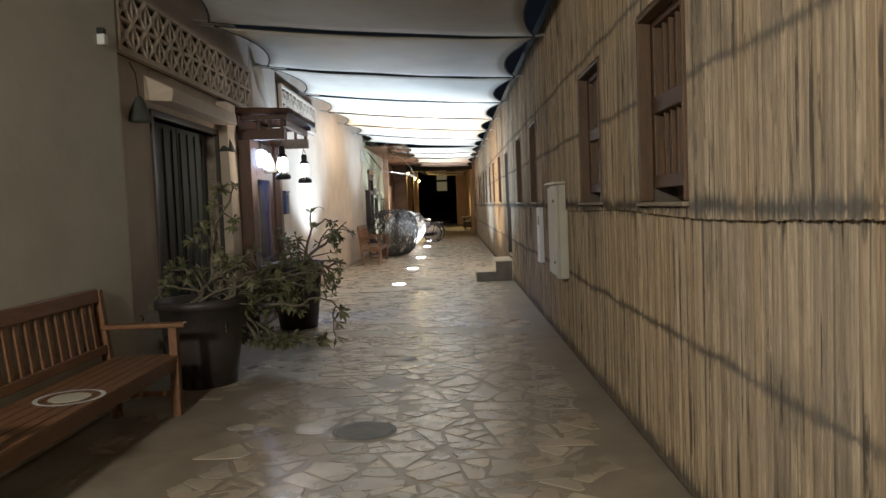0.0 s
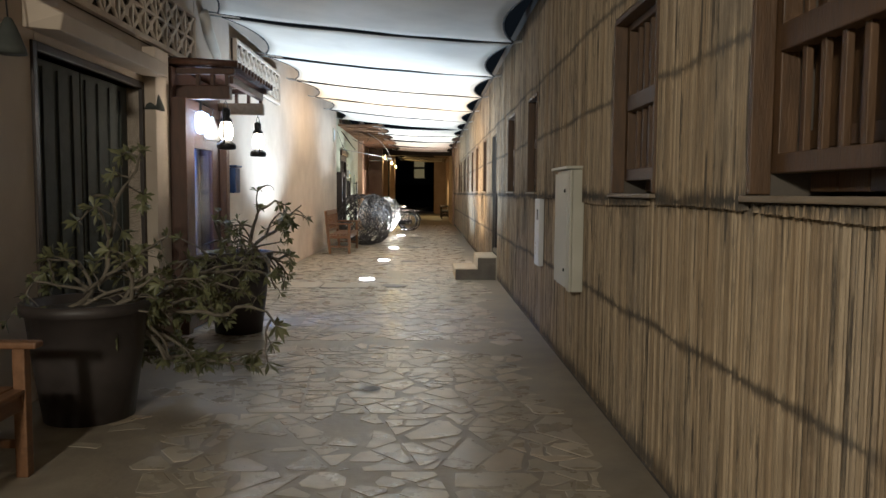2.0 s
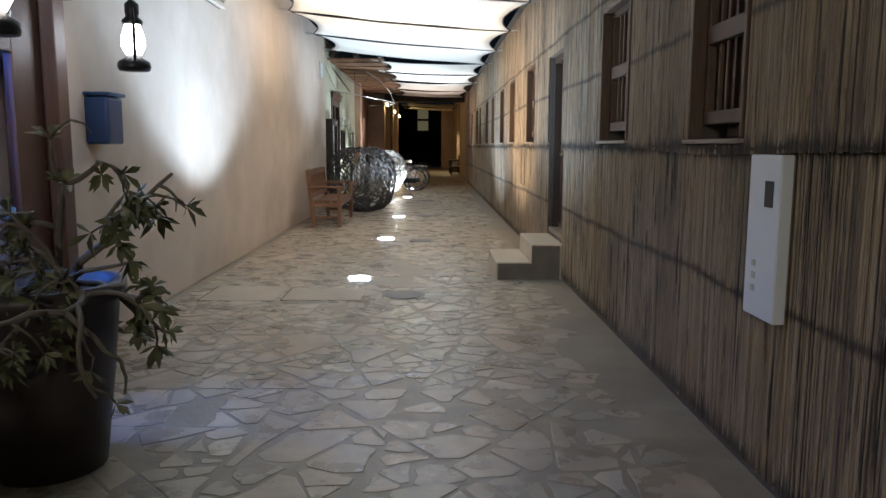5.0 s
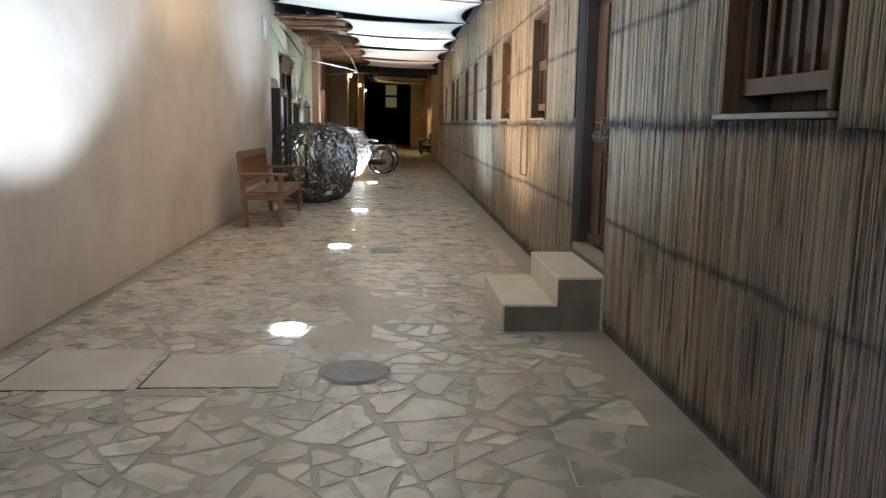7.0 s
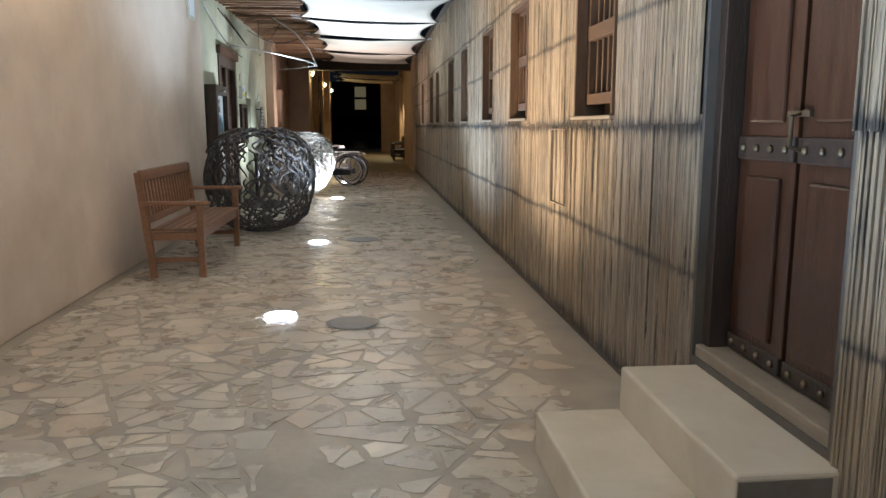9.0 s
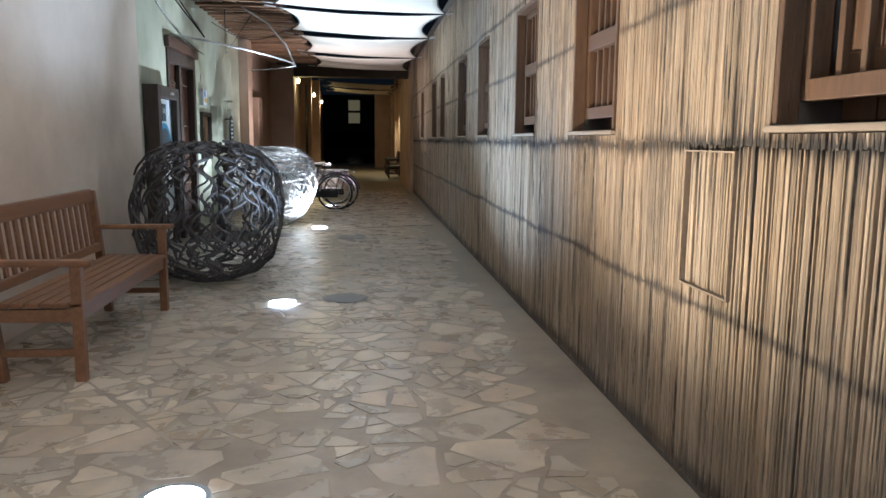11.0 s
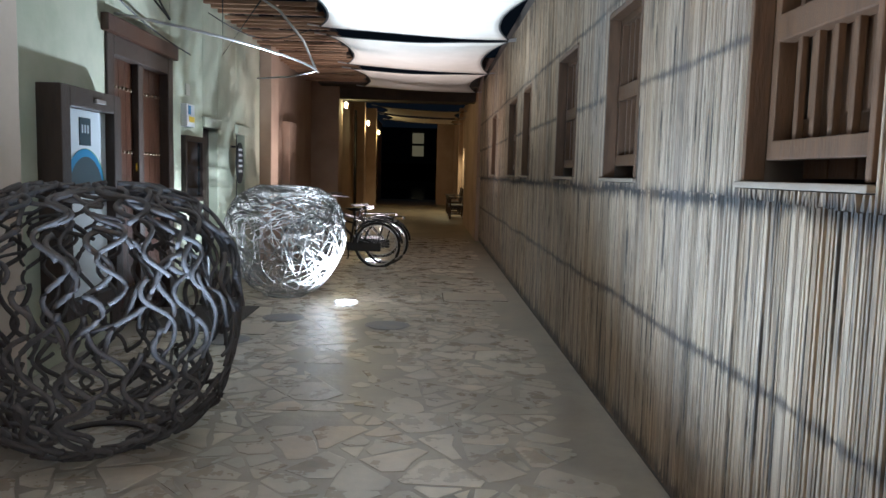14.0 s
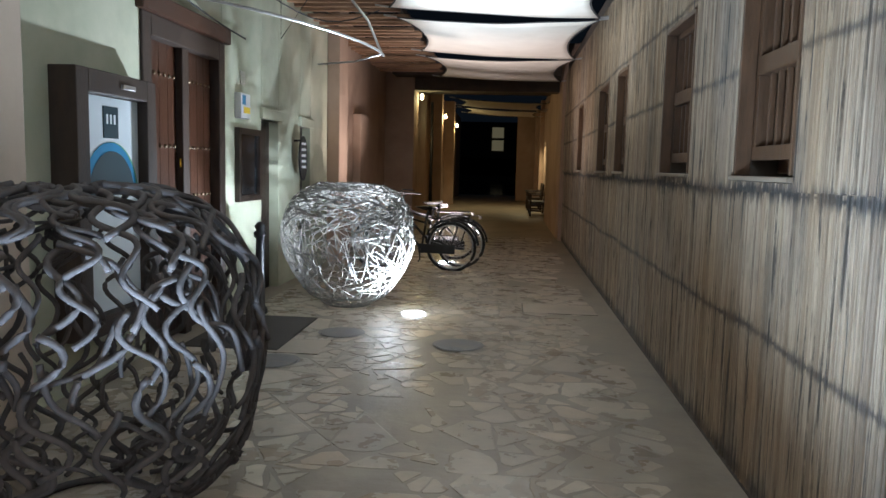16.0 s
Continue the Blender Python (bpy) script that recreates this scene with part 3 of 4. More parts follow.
def branch_ball(at, a, c, label, rng):
    """Winding branches that fall from the flat top like locks of hair, cut and overlapped on the way down."""
    ob = thing("woven_ball", at, 0, label, "ball sculpture", "woven balls")

    def strand(lat, lon, length, lean, amp, ph, lift, thick):
        step, pts, run = 0.026, [], 0.0
        wave = rng.uniform(0.32, 0.48)
        while run < length and -1.28 < lat < 1.4:
            pts.append(on_ball(lat, lon, a, c, lift + 0.012 * math.sin(run * 9 + ph)))
            swing = math.sin(math.tau * run / wave + ph)
            head = lean + amp * math.tanh(1.1 * swing) / 0.8
            lat -= step / a * math.cos(head)
            lon += step / a * math.sin(head) / max(math.cos(lat), 0.3)
            run += step
        if len(pts) > 4:
            part("branch", tube(pts, thick, thick * rng.uniform(0.72, 0.92), 7), M_BRANCH, ob, smooth=True)
        return lat, lon

    locks = 42
    for i in range(locks):
        lat, lon = rng.uniform(1.2, 1.38), math.tau * (i + rng.uniform(-0.2, 0.2)) / locks
        lift = rng.uniform(-0.03, 0.015)
        while lat > -1.1:
            ph, amp = rng.uniform(0, math.tau), rng.uniform(0.6, 1.15)
            end, turn = strand(lat, lon, rng.uniform(0.42, 0.8), rng.uniform(-0.2, 0.2), amp, ph, lift, rng.uniform(0.0125, 0.0155))
            # a fork beside the branch
            if rng.random() < 0.5:
                strand(lat - 0.12, lon, rng.uniform(0.2, 0.36), rng.choice((-1, 1)) * rng.uniform(0.5, 0.9), 0.45, rng.uniform(0, 6), lift - 0.02, rng.uniform(0.011, 0.014))
            if end >= lat - 0.05:
                end = lat - 0.3
            lat, lon = end + rng.uniform(-0.04, 0.10), turn * 0.6 + 0.4 * math.tau * i / locks + rng.uniform(-0.06, 0.06)
            lift = rng.uniform(-0.045, 0.015)
    # a loose inner layer of thinner wood
    for i in range(26):
        strand(rng.uniform(-0.5, 1.1), rng.uniform(0, math.tau), rng.uniform(0.35, 0.7), rng.uniform(-1.3, 1.3), 0.5, rng.uniform(0, 6), rng.uniform(-0.17, -0.09), rng.uniform(0.009, 0.012))
    part("base_ring", tube([(0.24 * math.cos(t), 0.24 * math.sin(t), -c + 0.02) for t in (math.tau * k / 28 for k in range(28))], 0.016, sides=6, closed=True), M_BRANCH, ob, smooth=True)
    return ob


def stick_ball(at, a, c, label, rng):
    """An apple shape, narrower at its foot: straight crossed sticks, with wavy longer ones lying round the top."""
    ob = thing("woven_ball", at, 0, label, "ball sculpture", "woven balls")

    def skin(lat, lon, lift):
        x, y, z = on_ball(max(-1.28, min(1.28, lat)), lon, a, c, lift)
        s = z / c
        k = 1 + (0.27 * s if s < 0 else 0.03 * s)
        return (x * k, y * k, z)

    loose = []
    for i in range(860):
        if i < 130:
            lat, lon, span, ph = rng.uniform(0.30, 1.25), rng.uniform(0, math.tau), rng.uniform(0.4, 0.9), rng.uniform(0, 6)
            tip = rng.uniform(-0.25, 0.25)
            lift = rng.uniform(-0.01, 0.03)
            pts = [skin(lat + tip * (k / 8 - 0.5) + 0.05 * math.sin(k * 1.3 + ph), lon + span * (k / 8 - 0.5) / max(0.4, math.cos(lat)), lift) for k in range(9)]
            g = tube(pts, rng.uniform(0.007, 0.0105), 0.006, 5)
        else:
            v = Vector((rng.gauss(0, 1), rng.gauss(0, 1), rng.gauss(0, 0.9))).normalized()
            u = v.cross(Vector((rng.gauss(0, 1), rng.gauss(0, 1), rng.gauss(0, 1)))).normalized()
            half = rng.uniform(0.14, 0.38)
            lift = rng.uniform(-0.05, 0.01)
            pts = []
            for k in range(5):
                t = -half + 2 * half * k / 4
                p = v * math.cos(t) + u * math.sin(t)
                pts.append(skin(math.asin(max(-1, min(1, p.z))), math.atan2(p.y, p.x), lift + 0.03 * math.cos(t * 3)))
            g = tube(pts, rng.uniform(0.0035, 0.0065), 0.0035, 5)
        if i < 280:
            part("stick", g, M_STICK, ob)
        else:
            loose.append(g)
    tagged(part("sticks", merge(*loose), M_STICK, ob), kind="stuff")
    part("foot_ring", tube([(0.22 * math.cos(t), 0.22 * math.sin(t), -c + 0.012) for t in (math.tau * k / 24 for k in range(24))], 0.012, sides=6, closed=True), M_STICK, ob, smooth=True)
    return ob


rng = random.Random(5)
branch_ball((-1.74, 21.22, 0.675), 0.72, 0.675, "large ball sculpture of dark winding branches", rng)
stick_ball((-1.66, 25.95, 0.63), 0.67, 0.63, "large ball sculpture woven of pale thin sticks", random.Random(9))


# ---------------- potted plants ----------------
def pot_plant(at, top, base, height, reach, rng, label, leafy=1.0, droop=0.11):
    ob = thing("potted_plant", at, 0, label, "plant", "potted plants")
    part("pot", lathe([(base, 0), (base + (top - base) * 0.5, height * 0.5), (top - 0.015, height - 0.07), (top + 0.015, height - 0.065), (top + 0.015, height), (top - 0.03, height), (top - 0.035, height - 0.06)], 32), M_POT, ob, smooth=True)
    part("soil", lathe([(top - 0.04, height - 0.05), (0.02, height - 0.03)], 24), M_SOIL, ob)
    LV, LF = [], []

    def rosette(p, d, size):
        d = Vector(d).normalized()
        s = d.cross(Vector((0.2, 0.9, 0.3))).normalized()
        w = d.cross(s)
        for k in range(rng.randint(6, 10)):
            t = k * 2.4 + rng.random()
            out = (s * math.cos(t) + w * math.sin(t)) * rng.uniform(0.6, 1.0) + d * rng.uniform(0.25, 0.9)
            out.normalize()
            side = out.cross(d).normalized() * size * 0.165
            ln = size * rng.uniform(0.7, 1.15)
            q = len(LV)
            mid = Vector(p) + out * ln * 0.55 + d * ln * 0.08
            tip = Vector(p) + out * ln - Vector((0, 0, ln * 0.12))
            LV.extend([tuple(p), tuple(mid + side), tuple(tip), tuple(mid - side), tuple(mid - d * size * 0.05)])
            LF.extend([(q, q + 1, q + 4), (q + 1, q + 2, q + 4), (q + 2, q + 3, q + 4), (q + 3, q, q + 4)])

    def grow(p, d, length, r, level):
        pts, p, d = [Vector(p)], Vector(p), Vector(d).normalized()
        n = max(4, int(length / 0.06))
        for k in range(n):
            d = (d + Vector((rng.gauss(0, 0.30), rng.gauss(0, 0.30), rng.gauss(0, 0.26) - droop * level)) * 0.75).normalized()
            p = p + d * length / n
            p.z = max(p.z, 0.3)
            pts.append(p.copy())
            if level < 3 and rng.random() < (0.30 if level else 0.42):
                e = (d + Vector((rng.gauss(0, 0.8), rng.gauss(0, 0.8), rng.gauss(0, 0.5)))).normalized()
                grow(p, e, length * rng.uniform(0.35, 0.6), r * 0.6, level + 1)
            if level >= 2 and rng.random() < 0.2 * leafy:
                rosette(p, d + Vector((0, 0, 0.5)), rng.uniform(0.05, 0.08))
        part("branch", tube(pts, r, r * 0.5, 6), M_BARK, ob, smooth=True)
        if rng.random() < leafy:
            rosette(pts[-1], d + Vector((0, 0, 0.3)), rng.uniform(0.065, 0.1))

    for k, (dx, dy, dz, ln) in enumerate(reach):
        grow((0.1 * math.cos(k * 2), 0.1 * math.sin(k * 2), height - 0.05), (dx, dy, dz), ln, 0.021, 0)
    tagged(part("leaves", (LV, LF), M_LEAF, ob), "grey-green narrow leaves in rosettes", kind="stuff")
    return ob


pot_plant((-2.13, 5.62, 0), 0.36, 0.26, 0.72, [(0.9, 0.3, 0.1, 1.0), (-0.1, 0.5, 0.3, 0.4), (0.8, 0.9, 0.1, 1.1), (0.6, -0.4, 0.1, 0.5), (0.9, 0.5, -0.1, 0.9), (0.3, 0.9, 0.15, 0.9), (0.6, 0.9, 0.25, 0.9)], random.Random(12),
          "dark tapered pot with a sprawling desert shrub", 0.9, 0.1)
pot_plant((-1.92, 8.45, 0), 0.325, 0.225, 0.80, [(0.85, -0.1, 0.75, 0.72), (0.9, -0.2, 0.4, 0.62), (-0.5, 0.1, 0.6, 0.45), (0.2, -0.6, 0.4, 0.6), (0.9, -0.1, 0.25, 0.55), (-0.2, -0.9, 0.35, 0.8), (0.7, -0.6, 0.2, 0.7), (-0.4, -0.7, 0.4, 0.6)], random.Random(33),
          "tall dark pot with a gnarled branching shrub", 0.5, 0.14)


# ---------------- the porch and the near doorway ----------------
porch = thing("shop_porch", (0, 0, 0), 0, "reddish wooden shop porch with a slatted canopy", "porch")
part("back_rail", boxes((-2.615, 8.3, 2.28, -2.49, 9.97, 2.575)), M_PORCH, porch, 0.006)
for x, y in ((-2.49, 8.26), (-2.44, 9.5)):
    part("post", boxes((x, y, 0, x + 0.14, y + 0.13, 2.28)), M_PORCH, porch, 0.008)
    part("cheek", boxes((-2.61, y + 0.02, 0, x, y + 0.11, 2.28)), M_PORCH, porch, 0.006)
part("head_board", boxes((-2.42, 8.4, 2.18, -2.36, 9.5, 2.275)), M_PORCH, porch, 0.006)
# a flat canopy box: two cross beams out from the wall, short struts, a rail, and round slats on top
# the far beam's paler wood paints in the uplight that whitens it
for y, wood in ((8.4, M_PORCH), (9.86, M_SILL)):
    part("cross_beam", boxes((-2.485, y, 2.28, -1.97, y + 0.1, 2.41)), wood, porch, 0.008)
    part("top_rail", boxes((-2.485, y + 0.01, 2.52, -1.93, y + 0.09, 2.575)), M_PORCH, porch, 0.006)
    for x in (-2.30, -2.16, -2.02):
        part("strut", boxes((x, y + 0.025, 2.412, x + 0.035, y + 0.075, 2.518)), M_PORCH, porch, 0.004)
part("canopy_rail", boxes((-2.02, 8.505, 2.44, -1.96, 9.855, 2.515)), M_PORCH, porch, 0.006)
for k in range(13):
    y = 8.36 + k * 0.135
    part("canopy_slat", tube([(-2.61, y, 2.635), (-2.25, y, 2.625), (-1.88, y, 2.605)], 0.036, sides=8), M_PORCH, porch, smooth=True)
part("bracket", boxes((-2.615, 9.88, 2.12, -2.48, 9.94, 2.278), (-2.48, 9.88, 2.2, -2.38, 9.94, 2.278)), M_SILL, porch, 0.02)
sd = thing("shop_door", (-2.42, 8.28, 0), 0, "brown wooden shop door with a glass pane", "door")
part("stile", boxes((0, 0, 0.02, 0.05, 0.30, 2.2), (0, 0.92, 0.02, 0.05, 1.2, 2.2), (0, 0.3, 0.02, 0.05, 0.92, 0.75), (0, 0.3, 1.82, 0.05, 0.92, 2.2)), M_PORCH, sd, 0.006)
mg, tg, pg = nt("clear_glass")
pg.inputs["Transmission Weight"].default_value, pg.inputs["Roughness"].default_value = 1.0, 0.03
pg.inputs["IOR"].default_value = 1.2
pane = part("pane", boxes((0.02, 0.3, 0.75, 0.028, 0.92, 1.82)), mg, sd)
pane.visible_shadow = False
globe = thing("porch_lamp", (-2.34, 8.7, 2.08), 0, "glowing bluish white globe lamp under the porch", "lamp")
part("globe", lathe([(0.02, -0.11), (0.075, -0.08), (0.105, 0), (0.075, 0.08), (0.02, 0.11)], 20), M_GLOBE, globe, smooth=True).visible_shadow = False
part("arm", tube([(0, 0, 0.1), (0, 0, 0.2), (-0.1, 0, 0.26)], 0.014), M_BLACK, globe)
shade = thing("pendant_shade", (-2.27, 8.86, 1.99), 0, "small white glass pendant shade", "lamp")
part("shade", lathe([(0.075, -0.08), (0.085, -0.03), (0.05, 0.07), (0.025, 0.13), (0.02, 0.16)], 18), M_WHITEBOX, shade, smooth=True)
part("cord", tube([(0, 0, 0.15), (0.01, 0, 0.24), (-0.1, 0.02, 0.29)], 0.005), M_BLACK, shade)


def lantern(at):
    ob = thing("storm_lantern", at, 0, "hanging dark metal storm lantern with a lit glass", "lantern", "hanging lanterns")
    part("tank", lathe([(0.085, 0), (0.095, 0.02), (0.09, 0.05), (0.05, 0.075), (0.04, 0.09)], 20), M_BLACK, ob, smooth=True)
    part("glass", lathe([(0.042, 0.09), (0.068, 0.14), (0.065, 0.20), (0.04, 0.27)], 18), M_FLAME, ob, smooth=True).visible_shadow = False
    part("cap", lathe([(0.055, 0.265), (0.06, 0.285), (0.035, 0.31), (0.04, 0.33), (0.04, 0.38), (0.02, 0.40)], 18), M_BLACK, ob, smooth=True)
    for s in (-1, 1):
        part("side_tube", tube([(0, 0.08 * s, 0.05), (0, 0.098 * s, 0.14), (0, 0.092 * s, 0.27), (0, 0.045 * s, 0.35)], 0.009), M_BLACK, ob, smooth=True)
    part("bail", tube([(0, 0.09 * math.cos(t), 0.36 + 0.1 * math.sin(t)) for t in (math.pi * k / 10 for k in range(11))], 0.004), M_BLACK, ob)
    part("hook", tube([(0, 0, 0.455), (0, 0, 0.475)], 0.004), M_BLACK, ob)
    return ob


la = lantern((-2.02, 8.45, 1.80))
copy_thing(la, pose(-2.04, 9.91, 1.80, 0, 0, 25))
mail = thing("mailbox", (-2.62, 10.5, 1.37), 0, "dark blue metal wall box", "mailbox")
part("body", boxes((0, 0, 0, 0.16, 0.26, 0.32)), M_BLUEBOX, mail, 0.02)
part("lid", boxes((-0.0, -0.01, 0.325, 0.18, 0.27, 0.35)), M_BLUEBOX, mail, 0.008)

od = thing("old_door", (-2.80, 6.05, 0), 0, "dark weathered door in the shaded wall", "door")
part("leaf", boxes((0, 0, 0, 0.06, 0.89, 2.3), (0, 0.91, 0, 0.06, 1.8, 2.3)), M_CUSHION, od, 0.006)
part("batten", boxes(*[(0.06, 0.08 + 0.22 * k, 0.05, 0.075, 0.12 + 0.22 * k, 2.25) for k in range(8)]), M_CUSHION, od, 0.004)
part("frame", boxes((0.03, -0.06, 0, 0.2, 0.0, 2.36), (0.03, 1.8, 0, 0.2, 1.86, 2.36), (0.03, 0, 2.3, 0.2, 1.8, 2.36)), M_DARKWOOD, od, 0.006)
hood = thing("door_hood", (-2.62, 5.9, 2.42), 0, "plastered hood above the old door", "hood")
part("slab", ([(0, 0, 0), (0, 2.0, 0), (0.24, 0, -0.02), (0.24, 2.0, -0.02), (0, 0, 0.22), (0, 2.0, 0.22), (0.24, 0.06, 0.1), (0.24, 1.94, 0.1)], [(0, 1, 3, 2), (4, 6, 7, 5), (2, 3, 7, 6), (0, 2, 6, 4), (1, 5, 7, 3), (0, 4, 5, 1)]), M_PLASTER, hood, 0.01)
for y, z in ((5.62, 2.3), (7.98, 2.22)):
    sh = thing("hanging_shade", (-2.55, y, z), 0, "small woven hanging lamp shade, unlit", "lamp", "unlit shades")
    part("shade", lathe([(0.10, -0.1), (0.09, -0.06), (0.045, 0.06), (0.02, 0.11)], 16), M_CUSHION, sh, smooth=True)
    part("cord", tube([(0, 0, 0.1), (-0.02, 0.01, 0.3), (-0.1, 0.03, 0.45)], 0.005), M_BLACK, sh)
sensor = thing("wall_sensor", (-2.54, 4.9, 2.68), 0, "small white wall sensor with a dark cap", "sensor")
part("body", boxes((0, 0, 0, 0.06, 0.07, 0.08)), M_WHITEBOX, sensor, 0.01)
part("cap", boxes((0, 0.005, 0.08, 0.05, 0.065, 0.125)), M_BLACK, sensor, 0.008)


def frieze(y0, y1, z0, z1):
    ob = thing("carved_frieze", (XL, y0, z0), 0, "pale carved lattice frieze high on the wall", "frieze", "lattice friezes")
    L, H = y1 - y0, z1 - z0
    part("back", boxes((0.0, 0, 0, 0.02, L, H)), M_CORE, ob)
    part("border", boxes((0.02, 0, 0, 0.075, L, 0.045), (0.02, 0, H - 0.045, 0.075, L, H), (0.02, 0, 0.045, 0.075, 0.045, H - 0.045), (0.02, L - 0.045, 0.045, 0.075, L, H - 0.045)), M_PLASTER, ob, 0.004)
    n, rows = max(2, round((L - 0.09) / 0.27)), 2
    cw, ch = (L - 0.09) / n, (H - 0.09) / rows
    for i in range(n):
        for j in range(rows):
            a, b = 0.045 + i * cw, 0.045 + j * ch
            bars = [tube([(0.045, a, b), (0.045, a + cw, b + ch)], 0.021, sides=4), tube([(0.043, a + cw, b), (0.043, a, b + ch)], 0.021, sides=4),
                    boxes((0.022, a - 0.016, b, 0.06, a + 0.016, b + ch), (0.022, a, b - 0.014, 0.058, a + cw, b + 0.014)),
                    moved(lathe([(0.05, 0), (0.045, 0.02)], 8), pose(0.042, a + cw / 2, b + ch / 2, 0, 90, 0))]
            part("lattice_panel", merge(*bars), M_PLASTER, ob)
    return ob


frieze(5.3, 9.3, 2.72, 3.28)
frieze(11.0, 13.9, 2.85, 3.38)

plq = thing("wall_plaque", (-2.62, 21.4, 2.75), 0, "small framed white wall plaque", "plaque")
part("frame", boxes((0, 0, 0, 0.025, 0.36, 0.36)), M_BOX, plq, 0.004)
part("print", boxes((0.024, 0.05, 0.05, 0.03, 0.31, 0.31)), M_POSTER, plq)

# ---------------- the green wall ----------------
sign = thing("notice_board", (-2.68, 22.5, 0.35), 0, "dark wooden notice board with a blue and white poster", "notice board")
part("case", boxes((0, 0, 0, 0.17, 0.13, 1.62), (0, 0.85, 0, 0.17, 0.98, 1.62), (0, 0.13, 0, 0.17, 0.85, 0.12), (0, 0.13, 1.48, 0.17, 0.85, 1.62), (0, 0.13, 0.12, 0.09, 0.85, 1.48)), M_DARKWOOD, sign, 0.006)
part("poster", boxes((0.095, 0.135, 0.125, 0.10, 0.845, 1.475)), M_POSTER, sign)
arch = lambda r, x: ([(x, 0.49, 0.86)] + [(x, 0.49 + r * math.cos(math.pi * k / 24), 0.86 + r * math.sin(math.pi * k / 24)) for k in range(25)], [(0, k, k + 1) for k in range(1, 25)])
part("green_arch", arch(0.34, 0.1025), M_POSTERGREEN, sign)
part("blue_arch", moved(arch(0.325, 0.105), pose(0, -0.012, 0.01)), M_POSTERBLUE, sign)
part("dark_arch", arch(0.28, 0.1075), M_POSTERDARK, sign)
part("emblem", boxes((0.10, 0.40, 1.22, 0.106, 0.58, 1.42)), M_POSTERDARK, sign, 0.002)
for k in range(3):
    part("emblem_mark", boxes((0.106, 0.43 + 0.045 * k, 1.31, 0.109, 0.45 + 0.045 * k, 1.37)), M_POSTER, sign)
part("latch", boxes((0.17, 0.5, 1.53, 0.19, 0.66, 1.56)), M_STEEL, sign, 0.004)


def studded_door(at, w, h, label):
    ob = thing("studded_door", at, 0, label, "door")
    part("frame", boxes((0, -0.02, 0, 0.2, 0.12, h), (0, w - 0.12, 0, 0.2, w + 0.02, h), (0, 0.12, h - 0.16, 0.2, w - 0.12, h)), M_DARKWOOD, ob, 0.008)
    part("lintel", boxes((0.02, -0.08, h, 0.24, w + 0.08, h + 0.14)), M_DOOR, ob, 0.01)
    part("centre_post", boxes((0.05, w / 2 - 0.06, 0, 0.17, w / 2 + 0.06, h - 0.16)), M_DARKWOOD, ob, 0.008)
    for a, b in ((0.12, w / 2 - 0.06), (w / 2 + 0.06, w - 0.12)):
        leaf = part("leaf", boxes(*[(0.06, a + (b - a) * k / 4 + 0.002, 0.01, 0.11, a + (b - a) * (k + 1) / 4 - 0.002, h - 0.16) for k in range(4)]), M_DOOR, ob, 0.003)
        for z in (0.35, 0.75, 1.15, 1.55, h - 0.4):
            for k in range(7):
                part("stud", moved(lathe([(0.017, 0), (0.014, 0.01), (0.004, 0.017)], 8), pose(0.11, a + 0.04 + (b - a - 0.08) * k / 6, z, 0, 90, 0)), M_BRASS, leaf, smooth=True)
        part("ring_pull", tube([(0.13, (a + b) / 2 + 0.05 * math.cos(t), 1.02 + 0.05 * math.sin(t)) for t in (math.tau * k / 14 for k in range(14))], 0.007, closed=True), M_BLACK, leaf)
    part("back", boxes((0.0, 0.12, 0, 0.04, w - 0.12, h - 0.1)), M_CORE, ob)
    return ob


sdoor = studded_door((-2.86, 23.62, 0), 1.53, 2.5, "tall dark brown studded double door")
tag = thing("yellow_tag", (-2.72, 24.36, 1.42), 0, "small round yellow door tag", "tag")
part("disc", moved(lathe([(0.05, 0), (0.05, 0.01)], 18), pose(0, 0, 0, 0, 90, 0)), M_YELLOW, tag)
bx = thing("meter_box", (-2.68, 25.45, 1.86), 0, "white wall box with a yellow and blue sticker", "meter box")
part("body", boxes((0, 0, 0, 0.07, 0.26, 0.24)), M_WHITEBOX, bx, 0.008)
part("sticker", boxes((0.07, 0.06, 0.05, 0.073, 0.24, 0.11)), M_YELLOW, bx)
part("screen", boxes((0.07, 0.03, 0.13, 0.073, 0.12, 0.22)), M_POSTERBLUE, bx)
nm = thing("number_plate", (-2.68, 25.6, 2.2), 0, "small cream wall plate", "plate")
part("plate", boxes((0, 0, 0, 0.015, 0.12, 0.12)), M_BOX, nm, 0.003)
sw = thing("shop_window", (-2.68, 25.45, 1.05), 0, "small dark framed wall window", "window")
part("frame", boxes((0, 0, 0, 0.05, 0.06, 0.72), (0, 0.6, 0, 0.05, 0.66, 0.72), (0, 0.06, 0, 0.05, 0.6, 0.06), (0, 0.06, 0.66, 0.05, 0.6, 0.72)), M_DARKWOOD, sw, 0.004)
part("pane", boxes((0.005, 0.06, 0.06, 0.02, 0.6, 0.66)), M_GLASS, sw)
for d in (D3, D4):
    dd = thing("plank_door", (-2.84, d[0], 0), 0, "narrow dark plank door", "door", "plank doors")
    part("leaf", boxes(*[(0, (d[1] - d[0]) * k / 4 + 0.002, 0, 0.05, (d[1] - d[0]) * (k + 1) / 4 - 0.002, 1.9) for k in range(4)]), M_DARKWOOD, dd, 0.003)
    part("lintel", boxes((0.02, -0.06, 1.9, 0.2, d[1] - d[0] + 0.06, 2.02)), M_PLASTER_G, dd, 0.01)
ov = thing("oval_sign", (-2.56, 27.42, 1.5), 0, "black oval hanging sign with white marks", "sign")
